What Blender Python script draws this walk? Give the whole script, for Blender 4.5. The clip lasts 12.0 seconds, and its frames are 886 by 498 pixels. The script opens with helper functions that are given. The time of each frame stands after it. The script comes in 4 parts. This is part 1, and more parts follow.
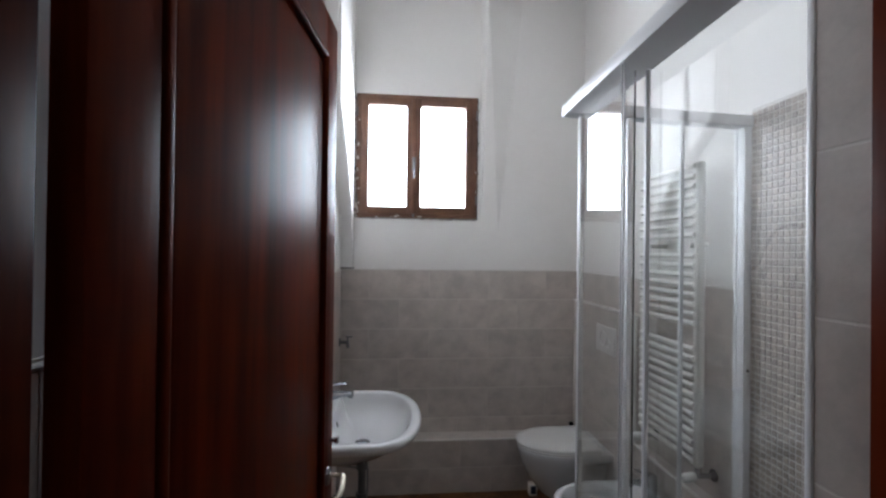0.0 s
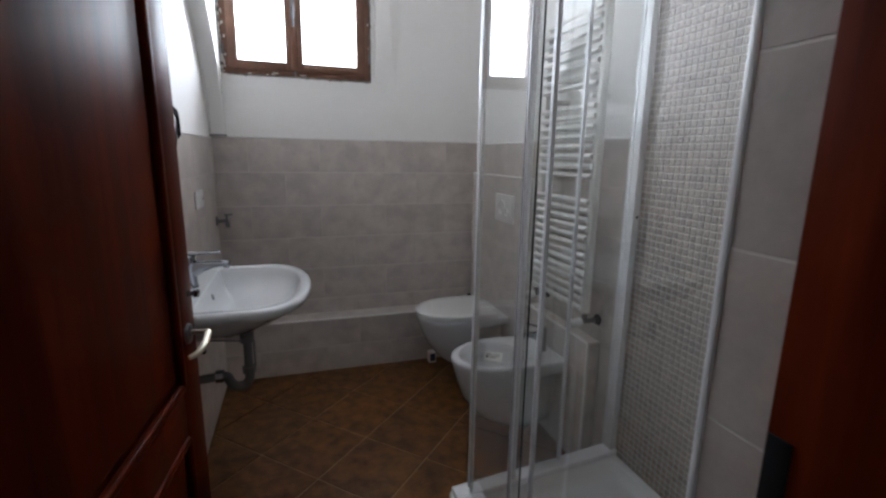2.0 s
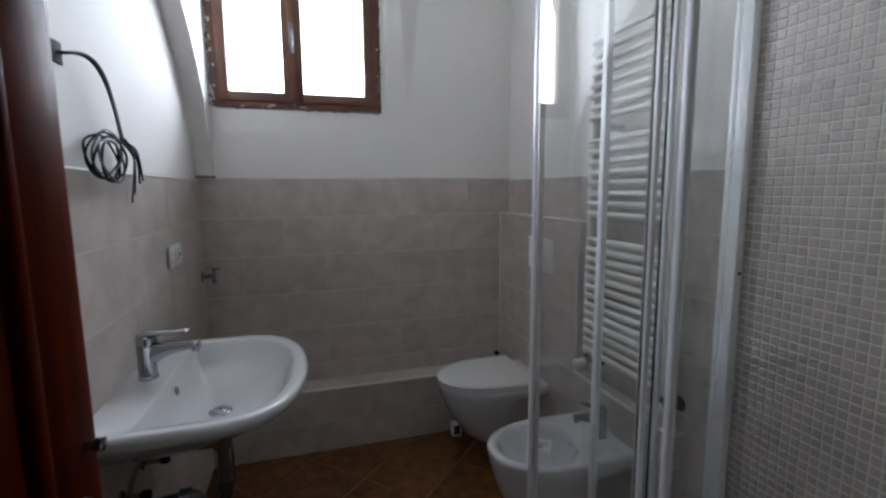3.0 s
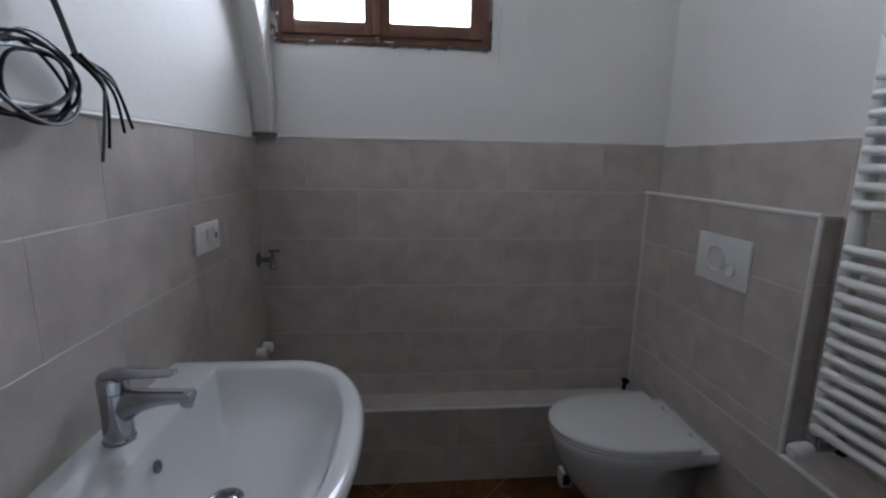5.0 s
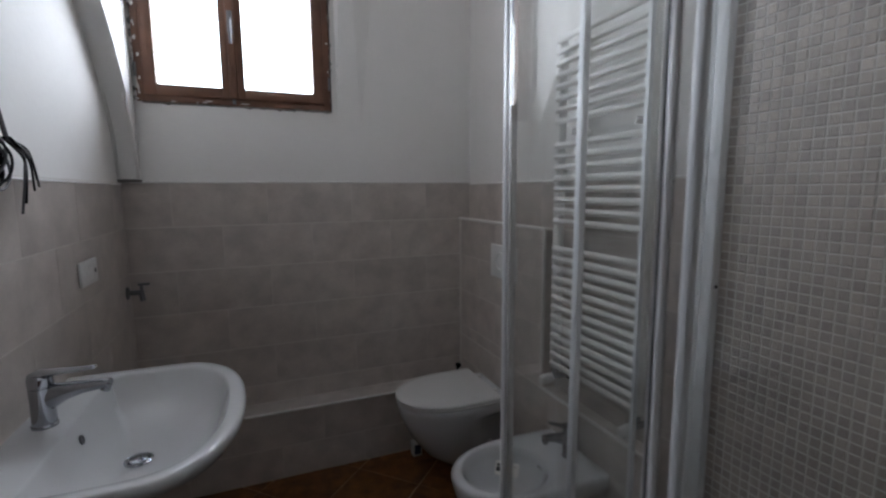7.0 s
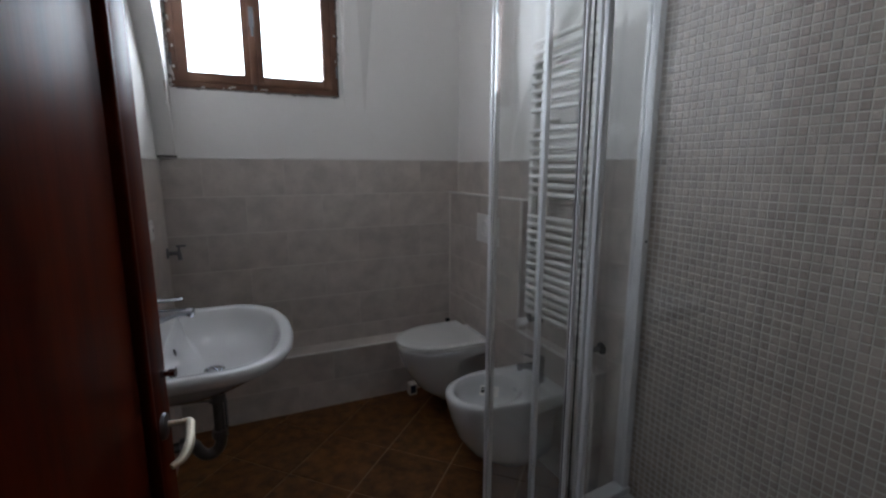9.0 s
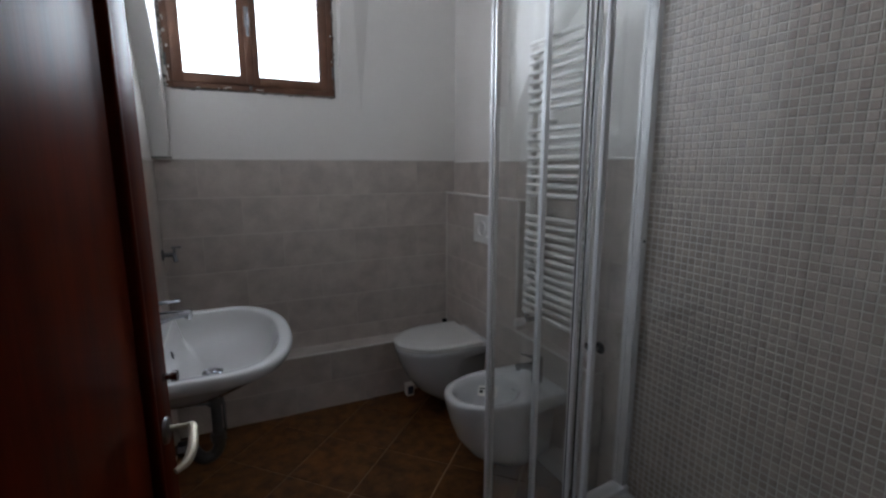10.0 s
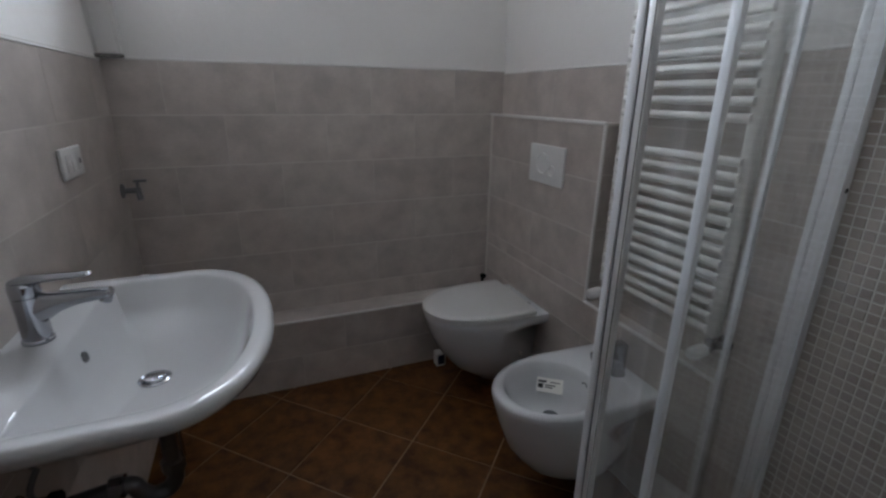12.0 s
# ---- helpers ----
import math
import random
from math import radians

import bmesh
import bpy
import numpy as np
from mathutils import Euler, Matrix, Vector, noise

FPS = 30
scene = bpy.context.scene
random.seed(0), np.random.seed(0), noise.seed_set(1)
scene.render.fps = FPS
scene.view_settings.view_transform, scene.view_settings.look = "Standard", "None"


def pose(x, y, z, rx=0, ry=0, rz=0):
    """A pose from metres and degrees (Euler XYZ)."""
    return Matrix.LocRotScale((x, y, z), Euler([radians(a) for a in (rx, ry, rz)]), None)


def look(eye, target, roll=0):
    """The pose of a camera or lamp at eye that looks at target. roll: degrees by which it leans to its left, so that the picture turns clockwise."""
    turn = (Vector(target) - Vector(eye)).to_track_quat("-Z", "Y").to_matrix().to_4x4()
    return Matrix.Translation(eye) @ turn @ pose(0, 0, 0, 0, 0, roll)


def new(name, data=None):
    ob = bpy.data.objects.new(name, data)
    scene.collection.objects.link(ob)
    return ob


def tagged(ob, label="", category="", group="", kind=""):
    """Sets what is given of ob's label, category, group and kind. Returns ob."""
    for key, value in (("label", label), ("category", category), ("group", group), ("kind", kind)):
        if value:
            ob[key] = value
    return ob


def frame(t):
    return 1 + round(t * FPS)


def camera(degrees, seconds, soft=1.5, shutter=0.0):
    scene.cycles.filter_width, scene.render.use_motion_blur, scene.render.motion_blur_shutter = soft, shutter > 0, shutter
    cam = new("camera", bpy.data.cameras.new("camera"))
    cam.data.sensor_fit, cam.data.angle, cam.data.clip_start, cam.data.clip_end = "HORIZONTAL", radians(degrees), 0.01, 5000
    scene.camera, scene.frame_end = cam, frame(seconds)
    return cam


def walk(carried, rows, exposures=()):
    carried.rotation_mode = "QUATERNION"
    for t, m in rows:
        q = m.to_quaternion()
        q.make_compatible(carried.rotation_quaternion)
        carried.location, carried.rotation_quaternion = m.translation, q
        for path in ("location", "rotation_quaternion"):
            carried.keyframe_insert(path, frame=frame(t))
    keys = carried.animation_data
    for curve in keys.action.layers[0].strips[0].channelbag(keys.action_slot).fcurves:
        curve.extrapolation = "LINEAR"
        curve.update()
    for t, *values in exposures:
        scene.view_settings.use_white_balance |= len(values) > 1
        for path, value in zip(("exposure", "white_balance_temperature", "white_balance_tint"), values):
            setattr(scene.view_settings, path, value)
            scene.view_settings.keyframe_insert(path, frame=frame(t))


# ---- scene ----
cam = camera(88.1, 12.0, soft=2.4, shutter=0.35)
PATH = [
    (0, (0.622, 1.398, 1.612), (0.814, 3.389, 1.626), 0.7),
    (0.5, (0.625, 1.409, 1.626), (0.864, 3.394, 1.58), 0.1),
    (1, (0.628, 1.447, 1.472), (0.988, 3.39, 1.166), 0.8),
    (1.2, (0.637, 1.467, 1.446), (0.996, 3.395, 1.054), 0.8),
    (1.5, (0.656, 1.487, 1.413), (1.142, 3.384, 1.006), 0.8),
    (2, (0.688, 1.563, 1.402), (1.288, 3.428, 1.001), 0.9),
    (2.5, (0.74, 1.786, 1.435), (1.296, 3.692, 1.192), -0.7),
    (4.3, (0.753, 2.513, 1.404), (1.371, 4.385, 1.065), 0.6),
    (4.5, (0.773, 2.596, 1.413), (1.358, 4.484, 1.107), 1.0),
    (5, (0.805, 2.657, 1.41), (0.99, 4.611, 1.027), 1.0),
    (5.5, (0.77, 2.59, 1.408), (1.0, 4.54, 1.026), 1.7),
    (6, (0.733, 2.419, 1.41), (1.31, 4.308, 1.101), 0.9),
    (6.5, (0.733, 2.283, 1.431), (1.469, 4.125, 1.182), 0.3),
    (7, (0.787, 2.148, 1.446), (1.531, 3.987, 1.191), -0.4),
    (7.2, (0.798, 2.08, 1.448), (1.549, 3.91, 1.147), 0.2),
    (8.8, (0.592, 1.814, 1.426), (1.409, 3.603, 1.061), 0.4),
    (9, (0.582, 1.804, 1.448), (1.389, 3.599, 1.094), 0.1),
    (9.5, (0.556, 1.8, 1.437), (1.383, 3.587, 1.088), 0.3),
    (10, (0.566, 1.814, 1.449), (1.397, 3.598, 1.096), 0.0),
    (10.5, (0.595, 1.917, 1.423), (1.408, 3.692, 0.989), -0.2),
    (11, (0.684, 2.128, 1.431), (1.366, 3.976, 1.085), 1.8),
    (11.5, (0.732, 2.287, 1.372), (1.341, 4.11, 0.816), 1.3),
    (12, (0.732, 2.41, 1.368), (1.448, 4.166, 0.735), 0.7),
]
walk(cam, [(t, look(eye, target, roll)) for t, eye, target, roll in PATH],
     exposures=[(0.0, 0.42, 6580, 17), (0.5, 0.17, 6530, 17), (1.0, 0.25, 6530, 17), (1.5, 0.40, 6580, 17), (2.0, 0.48, 6580, 17), (2.7, 0.22, 6480, 17), (4.4, -0.12, 6440, 18), (5.0, -0.17, 6240, 18), (5.5, -0.15, 6240, 18), (6.3, -0.16, 6540, 18), (7.0, -0.36, 6590, 18), (9.0, -0.25, 6530, 17), (10.0, -0.24, 6530, 17), (11.0, -0.12, 6480, 17), (11.5, -0.12, 6330, 17), (12.0, 0.0, 6480, 17)])

# ---- world and light ----
world = bpy.data.worlds.new("sky")
scene.world = world
world.use_nodes = True
wn = world.node_tree
sky = wn.nodes.new("ShaderNodeTexSky")
sky.sky_type, sky.sun_disc = "NISHITA", False
sky.sun_elevation, sky.sun_rotation = radians(38), radians(-70)
wn.links.new(sky.outputs["Color"], wn.nodes["Background"].inputs["Color"])
wn.nodes["Background"].inputs["Strength"].default_value = 0.12


def area_lamp(name, place, target, width, height, watts, colour):
    data = bpy.data.lights.new(name, "AREA")
    data.shape, data.size, data.size_y = "RECTANGLE", width, height
    data.energy, data.color = watts, colour
    ob = new(name, data)
    ob.matrix_world = look(place, target)
    return ob


sun_data = bpy.data.lights.new("sun", "SUN")
sun_data.energy, sun_data.angle, sun_data.color = 1.5, radians(10), (1.0, 0.95, 0.88)
sun = new("sun", sun_data)
sun.matrix_world = look((-6, 3, 8), (0, 3.6, 0))
# sky's light in the window opening; added lamp in an unseen, assumed hall opening
area_lamp("window_skylight", (0.88, 5.20, 2.24), (0.48, 3.2, 2.92), 1.95, 1.6, 255, (0.77, 0.895, 1.0))
area_lamp("hall_skylight", (-0.35, -0.62, 1.65), (0.6, 1.6, 1.4), 0.86, 1.05, 0.75, (1.0, 0.92, 0.84))

# ---- materials ----
def material(name, colour, rough=0.5, metal=0.0, vary=0.12, scale=8.0, fine=60.0, bump=0.05, coat=0.0, tint=None, per_piece=0.0, stretch=(1, 1, 1), spec=0.5):
    """A surface with large stains and fine grain; per_piece: how far pieces differ from one another."""
    m = bpy.data.materials.new(name)
    m.use_nodes = True
    nt = m.node_tree
    n, l = nt.nodes, nt.links
    b = n["Principled BSDF"]
    b.inputs["Roughness"].default_value = rough
    b.inputs["Metallic"].default_value = metal
    b.inputs["Coat Weight"].default_value = coat
    b.inputs["Coat Roughness"].default_value = 0.03
    b.inputs["Specular IOR Level"].default_value = spec
    co = n.new("ShaderNodeTexCoord")
    mp = n.new("ShaderNodeMapping")
    mp.inputs["Scale"].default_value = stretch
    info = n.new("ShaderNodeObjectInfo")
    add = n.new("ShaderNodeVectorMath")
    add.operation = "ADD"
    sc = n.new("ShaderNodeMath")
    sc.operation, sc.inputs[1].default_value = "MULTIPLY", 37.0 if per_piece else 0.0
    l.new(info.outputs["Random"], sc.inputs[0])
    l.new(co.outputs["Object"], mp.inputs["Vector"])
    l.new(mp.outputs["Vector"], add.inputs[0])
    l.new(sc.outputs[0], add.inputs[1])
    big = n.new("ShaderNodeTexNoise")
    big.inputs["Scale"].default_value, big.inputs["Detail"].default_value = scale, 5.0
    small = n.new("ShaderNodeTexNoise")
    small.inputs["Scale"].default_value, small.inputs["Detail"].default_value = fine, 4.0
    l.new(add.outputs[0], big.inputs["Vector"])
    l.new(add.outputs[0], small.inputs["Vector"])
    ramp = n.new("ShaderNodeValToRGB")
    low = tint or tuple(c * (1 - vary) for c in colour)
    ramp.color_ramp.elements[0].position, ramp.color_ramp.elements[1].position = 0.32, 0.68
    ramp.color_ramp.elements[0].color, ramp.color_ramp.elements[1].color = (*low, 1), (*colour, 1)
    l.new(big.outputs["Fac"], ramp.inputs["Fac"])
    hsv = n.new("ShaderNodeHueSaturation")
    l.new(ramp.outputs["Color"], hsv.inputs["Color"])
    val = n.new("ShaderNodeMath")
    val.operation = "MULTIPLY_ADD"
    val.inputs[1].default_value, val.inputs[2].default_value = vary * 0.7, 1.0 - vary * 0.35
    l.new(small.outputs["Fac"], val.inputs[0])
    pp = n.new("ShaderNodeMath")
    pp.operation = "MULTIPLY_ADD"
    pp.inputs[1].default_value, pp.inputs[2].default_value = per_piece, -per_piece / 2
    l.new(info.outputs["Random"], pp.inputs[0])
    tot = n.new("ShaderNodeMath")
    tot.operation = "ADD"
    l.new(val.outputs[0], tot.inputs[0])
    l.new(pp.outputs[0], tot.inputs[1])
    l.new(tot.outputs[0], hsv.inputs["Value"])
    l.new(hsv.outputs["Color"], b.inputs["Base Color"])
    rr = n.new("ShaderNodeMath")
    rr.operation = "MULTIPLY_ADD"
    rr.inputs[1].default_value, rr.inputs[2].default_value = 0.25 * rough, rough * 0.87
    l.new(big.outputs["Fac"], rr.inputs[0])
    l.new(rr.outputs[0], b.inputs["Roughness"])
    if bump:
        bp = n.new("ShaderNodeBump")
        bp.inputs["Strength"].default_value, bp.inputs["Distance"].default_value = bump, 0.004
        l.new(small.outputs["Fac"], bp.inputs["Height"])
        l.new(bp.outputs["Normal"], b.inputs["Normal"])
    return m


PLASTER = material("white_plaster", (0.81, 0.785, 0.755), 0.85, vary=0.05, scale=2.5, fine=45, bump=0.25)
# for the unseen hall shell, toned down so it bounces less light
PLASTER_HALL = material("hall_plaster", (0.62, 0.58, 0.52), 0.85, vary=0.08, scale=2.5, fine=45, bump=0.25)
TILE = material("grey_tile", (0.560, 0.492, 0.447), 0.30, spec=0.7, vary=0.25, scale=9.0, fine=90, bump=0.08, per_piece=0.09)
GROUT = material("pale_grout", (0.68, 0.64, 0.59), 0.9, vary=0.1, scale=12, fine=150, bump=0.3)
TRIM = material("white_tile_edging", (0.74, 0.72, 0.69), 0.4, vary=0.05, scale=6, fine=60, bump=0.03)
TERRACOTTA = material("brown_terracotta_tile", (0.175, 0.072, 0.020), 0.42, spec=0.25, vary=0.55, scale=16, fine=60, bump=0.45, tint=(0.062, 0.023, 0.007), per_piece=0.14)
FLOOR_GROUT = material("floor_grout", (0.36, 0.24, 0.14), 0.9, vary=0.2, scale=9, fine=120, bump=0.3)
MAHOGANY = material("varnished_mahogany", (0.105, 0.0142, 0.0039), 0.38, vary=0.3, scale=7, fine=50, bump=0.04, coat=0.0, tint=(0.041, 0.0051, 0.0015), stretch=(3, 3, 0.25), spec=0.016)
WINDOW_WOOD = material("window_brown_wood", (0.17, 0.075, 0.04), 0.5, vary=0.3, scale=9, fine=70, bump=0.12, tint=(0.10, 0.04, 0.022), stretch=(1, 1, 1))
MORTAR = material("rough_mortar", (0.30, 0.28, 0.26), 0.95, vary=0.6, scale=40, fine=160, bump=0.8)
CERAMIC = material("white_ceramic", (0.66, 0.665, 0.67), 0.02, vary=0.02, scale=3, fine=30, bump=0.0, coat=0.9)
SEAT = material("white_seat_plastic", (0.66, 0.65, 0.63), 0.25, vary=0.02, scale=3, fine=30, bump=0.0)
WHITE_PLASTIC = material("white_plastic", (0.72, 0.71, 0.69), 0.4, vary=0.03, scale=6, fine=60, bump=0.0)
ENAMEL = material("white_radiator_enamel", (0.70, 0.68, 0.64), 0.3, vary=0.03, scale=4, fine=60, bump=0.0)
CHROME = material("chrome", (0.42, 0.43, 0.46), 0.06, 1.0, vary=0.04, scale=10, fine=80, bump=0.0)
STEEL = material("dull_metal_pipe", (0.19, 0.19, 0.20), 0.35, 1.0, vary=0.15, scale=14, fine=80, bump=0.02)
PROFILE = material("white_shower_profile", (0.72, 0.72, 0.73), 0.38, 0.0, vary=0.03, scale=4, fine=60, bump=0.0)
CHROME_PROFILE = material("bright_shower_profile", (0.52, 0.51, 0.50), 0.36, 0.25, vary=0.04, scale=4, fine=60, bump=0.0)
BRASS = material("pale_brass", (0.60, 0.54, 0.42), 0.35, 0.5, vary=0.12, scale=20, fine=90, bump=0.0)
BLACK = material("black_rubber", (0.012, 0.012, 0.013), 0.8, spec=0.08, vary=0.2, scale=20, fine=90, bump=0.05)
GREY_CABLE = material("grey_cable", (0.10, 0.10, 0.11), 0.5, vary=0.2, scale=20, fine=90, bump=0.05)
ACRYLIC = material("white_acrylic_tray", (0.80, 0.80, 0.79), 0.2, vary=0.03, scale=4, fine=60, bump=0.0)
PAPER = material("white_paper", (0.80, 0.78, 0.72), 0.8, vary=0.04, scale=20, fine=120, bump=0.05)
MOSAIC_GROUT = material("mosaic_joint", (0.68, 0.65, 0.61), 0.8, vary=0.1, scale=9, fine=140, bump=0.1)
INK = material("black_ink", (0.03, 0.03, 0.03), 0.7, vary=0.1, bump=0.0)
NAVY = material("dark_blue_plastic", (0.02, 0.03, 0.07), 0.4, vary=0.1, bump=0.0)
DARK_HOLE = material("dark_metal_strainer", (0.10, 0.10, 0.10), 0.4, 0.8, vary=0.1, bump=0.0)


def mosaic_material():
    m = material("beige_mosaic", (0.405, 0.34, 0.29), 0.38, vary=0.15, scale=3.0, fine=40, bump=0.03)
    nt = m.node_tree
    geo = nt.nodes.new("ShaderNodeNewGeometry")
    mul = nt.nodes.new("ShaderNodeMath")
    mul.operation, mul.inputs[1].default_value, mul.inputs[2].default_value = "MULTIPLY_ADD", 0.34, 0.82
    nt.links.new(geo.outputs["Random Per Island"], mul.inputs[0])
    mix = nt.nodes.new("ShaderNodeMix")
    mix.data_type, mix.blend_type = "RGBA", "MULTIPLY"
    mix.inputs["Factor"].default_value = 1.0
    b = nt.nodes["Principled BSDF"]
    old = b.inputs["Base Color"].links[0].from_socket
    nt.links.new(old, mix.inputs["A"])
    nt.links.new(mul.outputs[0], mix.inputs["B"])
    nt.links.new(mix.outputs["Result"], b.inputs["Base Color"])
    return m


MOSAIC = mosaic_material()


def glass_material(name, rough=0.0, tint=(0.97, 0.99, 0.98), clear=1.0):
    m = bpy.data.materials.new(name)
    m.use_nodes = True
    b = m.node_tree.nodes["Principled BSDF"]
    b.inputs["Base Color"].default_value = (*tint, 1)
    b.inputs["Transmission Weight"].default_value = clear
    b.inputs["Roughness"].default_value = rough
    b.inputs["IOR"].default_value = 1.45
    return m


GLASS = glass_material("clear_glass")
SHOWER_GLASS = glass_material("shower_glass", 0.0, (0.97, 0.985, 0.98), 0.99)


# ---- mesh helpers ----
ORIGIN = {}


def thing(name, base, label, category, group="", kind=""):
    ob = new(name)
    ob.empty_display_size = 0.1
    ob.location = base
    ORIGIN[ob.name] = Vector(base)
    return tagged(ob, label, category, group, kind)


def mesh_of(bm, mat, name, smooth=35.0):
    bmesh.ops.recalc_face_normals(bm, faces=bm.faces)
    me = bpy.data.meshes.new(name)
    bm.to_mesh(me)
    bm.free()
    for m in mat if isinstance(mat, (list, tuple)) else [mat]:
        me.materials.append(m)
    if smooth:
        me.shade_smooth()
        me.set_sharp_from_angle(angle=radians(smooth))
    return me


def part(name, bm, mat, parent, label="", smooth=35.0):
    """A bmesh in world metres as one mesh under a thing or a part."""
    o = ORIGIN[parent.name]
    bmesh.ops.translate(bm, verts=bm.verts, vec=-o)
    ob = new(name, mesh_of(bm, mat, name, smooth))
    ob.parent = parent
    ORIGIN[ob.name] = o
    return tagged(ob, label)


def again(ob, parent, offset):
    """Another part on the same mesh, moved by offset."""
    c = new(ob.name.split(".")[0], ob.data)
    c.parent = parent
    c.location = offset
    ORIGIN[c.name] = ORIGIN[parent.name]
    return c


def solid(name, bm, mat, label, category, kind="structure", smooth=35.0):
    ob = new(name, mesh_of(bm, mat, name, smooth))
    ORIGIN[ob.name] = Vector((0, 0, 0))
    return tagged(ob, label, category, kind=kind)


def box(x0, x1, y0, y1, z0, z1, bevel=0.0, seg=2, bm=None):
    one = bmesh.new()
    bmesh.ops.create_cube(one, size=1.0)
    for v in one.verts:
        v.co = Vector(((x0 + x1) / 2 + v.co.x * (x1 - x0), (y0 + y1) / 2 + v.co.y * (y1 - y0), (z0 + z1) / 2 + v.co.z * (z1 - z0)))
    if bevel:
        bmesh.ops.bevel(one, geom=one.edges[:], offset=bevel, segments=seg, affect="EDGES", profile=0.5)
    return merge(bm, one)


def merge(bm, one):
    if bm is None:
        return one
    me = bpy.data.meshes.new("tmp")
    one.to_mesh(me)
    one.free()
    bm.from_mesh(me)
    bpy.data.meshes.remove(me)
    return bm


def loft(rings, cap_start=True, cap_end=True, bm=None):
    """Skin closed rings of equal length."""
    bm = bm or bmesh.new()
    rows = [[bm.verts.new(p) for p in ring] for ring in rings]
    n = len(rows[0])
    for a, b in zip(rows, rows[1:]):
        for i in range(n):
            bm.faces.new((a[i], a[(i + 1) % n], b[(i + 1) % n], b[i]))
    if cap_start:
        bm.faces.new(rows[0][::-1])
    if cap_end:
        bm.faces.new(rows[-1])
    return bm


def lathe(centre, axis, profile, n=24, bm=None, cap=True):
    """Turn a profile of (along, radius) round an axis through centre."""
    c, a = Vector(centre), Vector(axis).normalized()
    u = a.orthogonal().normalized()
    w = a.cross(u)
    rings = [[c + a * h + (u * math.cos(k * math.tau / n) + w * math.sin(k * math.tau / n)) * max(r, 1e-4) for k in range(n)] for h, r in profile]
    return loft(rings, cap, cap, bm)


def tube(points, radius, n=10, bm=None):
    """Sweep a circle along a polyline; radius may be a list."""
    pts = [Vector(p) for p in points]
    radii = radius if isinstance(radius, (list, tuple)) else [radius] * len(pts)
    rings, u = [], None
    for i, p in enumerate(pts):
        t = (pts[min(i + 1, len(pts) - 1)] - pts[max(i - 1, 0)]).normalized()
        u = t.orthogonal().normalized() if u is None else (u - t * u.dot(t)).normalized()
        w = t.cross(u)
        rings.append([p + (u * math.cos(k * math.tau / n) + w * math.sin(k * math.tau / n)) * radii[i] for k in range(n)])
    return loft(rings, True, True, bm)


def smooth_path(points, steps=8):
    """Catmull-Rom curve through the points."""
    p = [Vector(q) for q in points]
    p = [p[0] * 2 - p[1]] + p + [p[-1] * 2 - p[-2]]
    out = []
    for i in range(1, len(p) - 2):
        for k in range(steps):
            t = k / steps
            out.append(0.5 * (2 * p[i] + (p[i + 1] - p[i - 1]) * t + (2 * p[i - 1] - 5 * p[i] + 4 * p[i + 1] - p[i + 2]) * t * t + (3 * p[i] - p[i - 1] - 3 * p[i + 1] + p[i + 2]) * t ** 3))
    out.append(p[-2])
    return out


def prism(poly, axis, lo, hi, bm=None):
    """Extrude a polygon (pairs of the two other coordinates, in order) along an axis."""
    def at(p, h):
        return {"x": (h, p[0], p[1]), "y": (p[0], h, p[1]), "z": (p[0], p[1], h)}[axis]
    return loft([[at(p, lo) for p in poly], [at(p, hi) for p in poly]], True, True, bm)


# ---- plan ----
LEFT, RIGHT, BACK, DOORWALL = 0.226, 1.950, 4.596, 1.903
CEIL, TILE_TOP = 3.45, 1.490
PIER_X, PIER_END, PIER_TOP, LOW_TOP, LOW_END = 1.881, 3.732, 1.283, 0.602, 3.165
SHOWER_X, SHOWER_Y, SHOWER_NEAR, NEAR_X = 1.254, 2.974, 1.996, 1.217
SHOWER_SKEW = 0.095  # the enclosure's window side runs slightly off square
SHOWER_END = SHOWER_Y + SHOWER_SKEW * (RIGHT - SHOWER_X)
WIN = (0.322, 1.163, 1.847, 2.702)
JAMB_L, JAMB_R, DOOR_TOP = 0.256, 1.188, 2.28
HALL = (-0.9, 2.3, -0.6)

# ---- setting ----
floor = solid("floor", box(LEFT - 0.12, RIGHT + 0.12, 1.66, BACK + 0.2, -0.15, -0.004), FLOOR_GROUT, "grout bed under diagonal brown floor tiles", "floor")
solid("floor_hall", box(HALL[0], HALL[1], HALL[2], 1.66, -0.15, -0.001), TERRACOTTA, "brown tiled floor of the dark hall", "floor")
wall_left = solid("wall_left", box(LEFT - 0.12, LEFT, 1.66, BACK + 0.2, -0.004, CEIL), PLASTER, "white plastered side wall with grey tiles below", "wall")
wall_right = solid("wall_right", box(RIGHT, RIGHT + 0.12, 1.66, BACK + 0.2, -0.004, CEIL), PLASTER, "white plastered wall with tiles behind radiator and shower", "wall")
bm = box(LEFT, RIGHT, BACK, BACK + 0.2, -0.004, WIN[2])
box(LEFT, WIN[0], BACK, BACK + 0.2, WIN[2], CEIL, bm=bm)
box(WIN[1], RIGHT, BACK, BACK + 0.2, WIN[2], CEIL, bm=bm)
box(WIN[0], WIN[1], BACK, BACK + 0.2, WIN[3], CEIL, bm=bm)
wall_window = solid("wall_window", bm, PLASTER, "white plastered window wall with grey tiles below", "wall")
bm = box(HALL[0], JAMB_L - 0.03, 1.66, DOORWALL, -0.004, CEIL)
box(JAMB_R + 0.03, HALL[1], 1.66, DOORWALL, -0.004, CEIL, bm=bm)
box(JAMB_L - 0.03, JAMB_R + 0.03, 1.66, DOORWALL, DOOR_TOP + 0.03, CEIL, bm=bm)
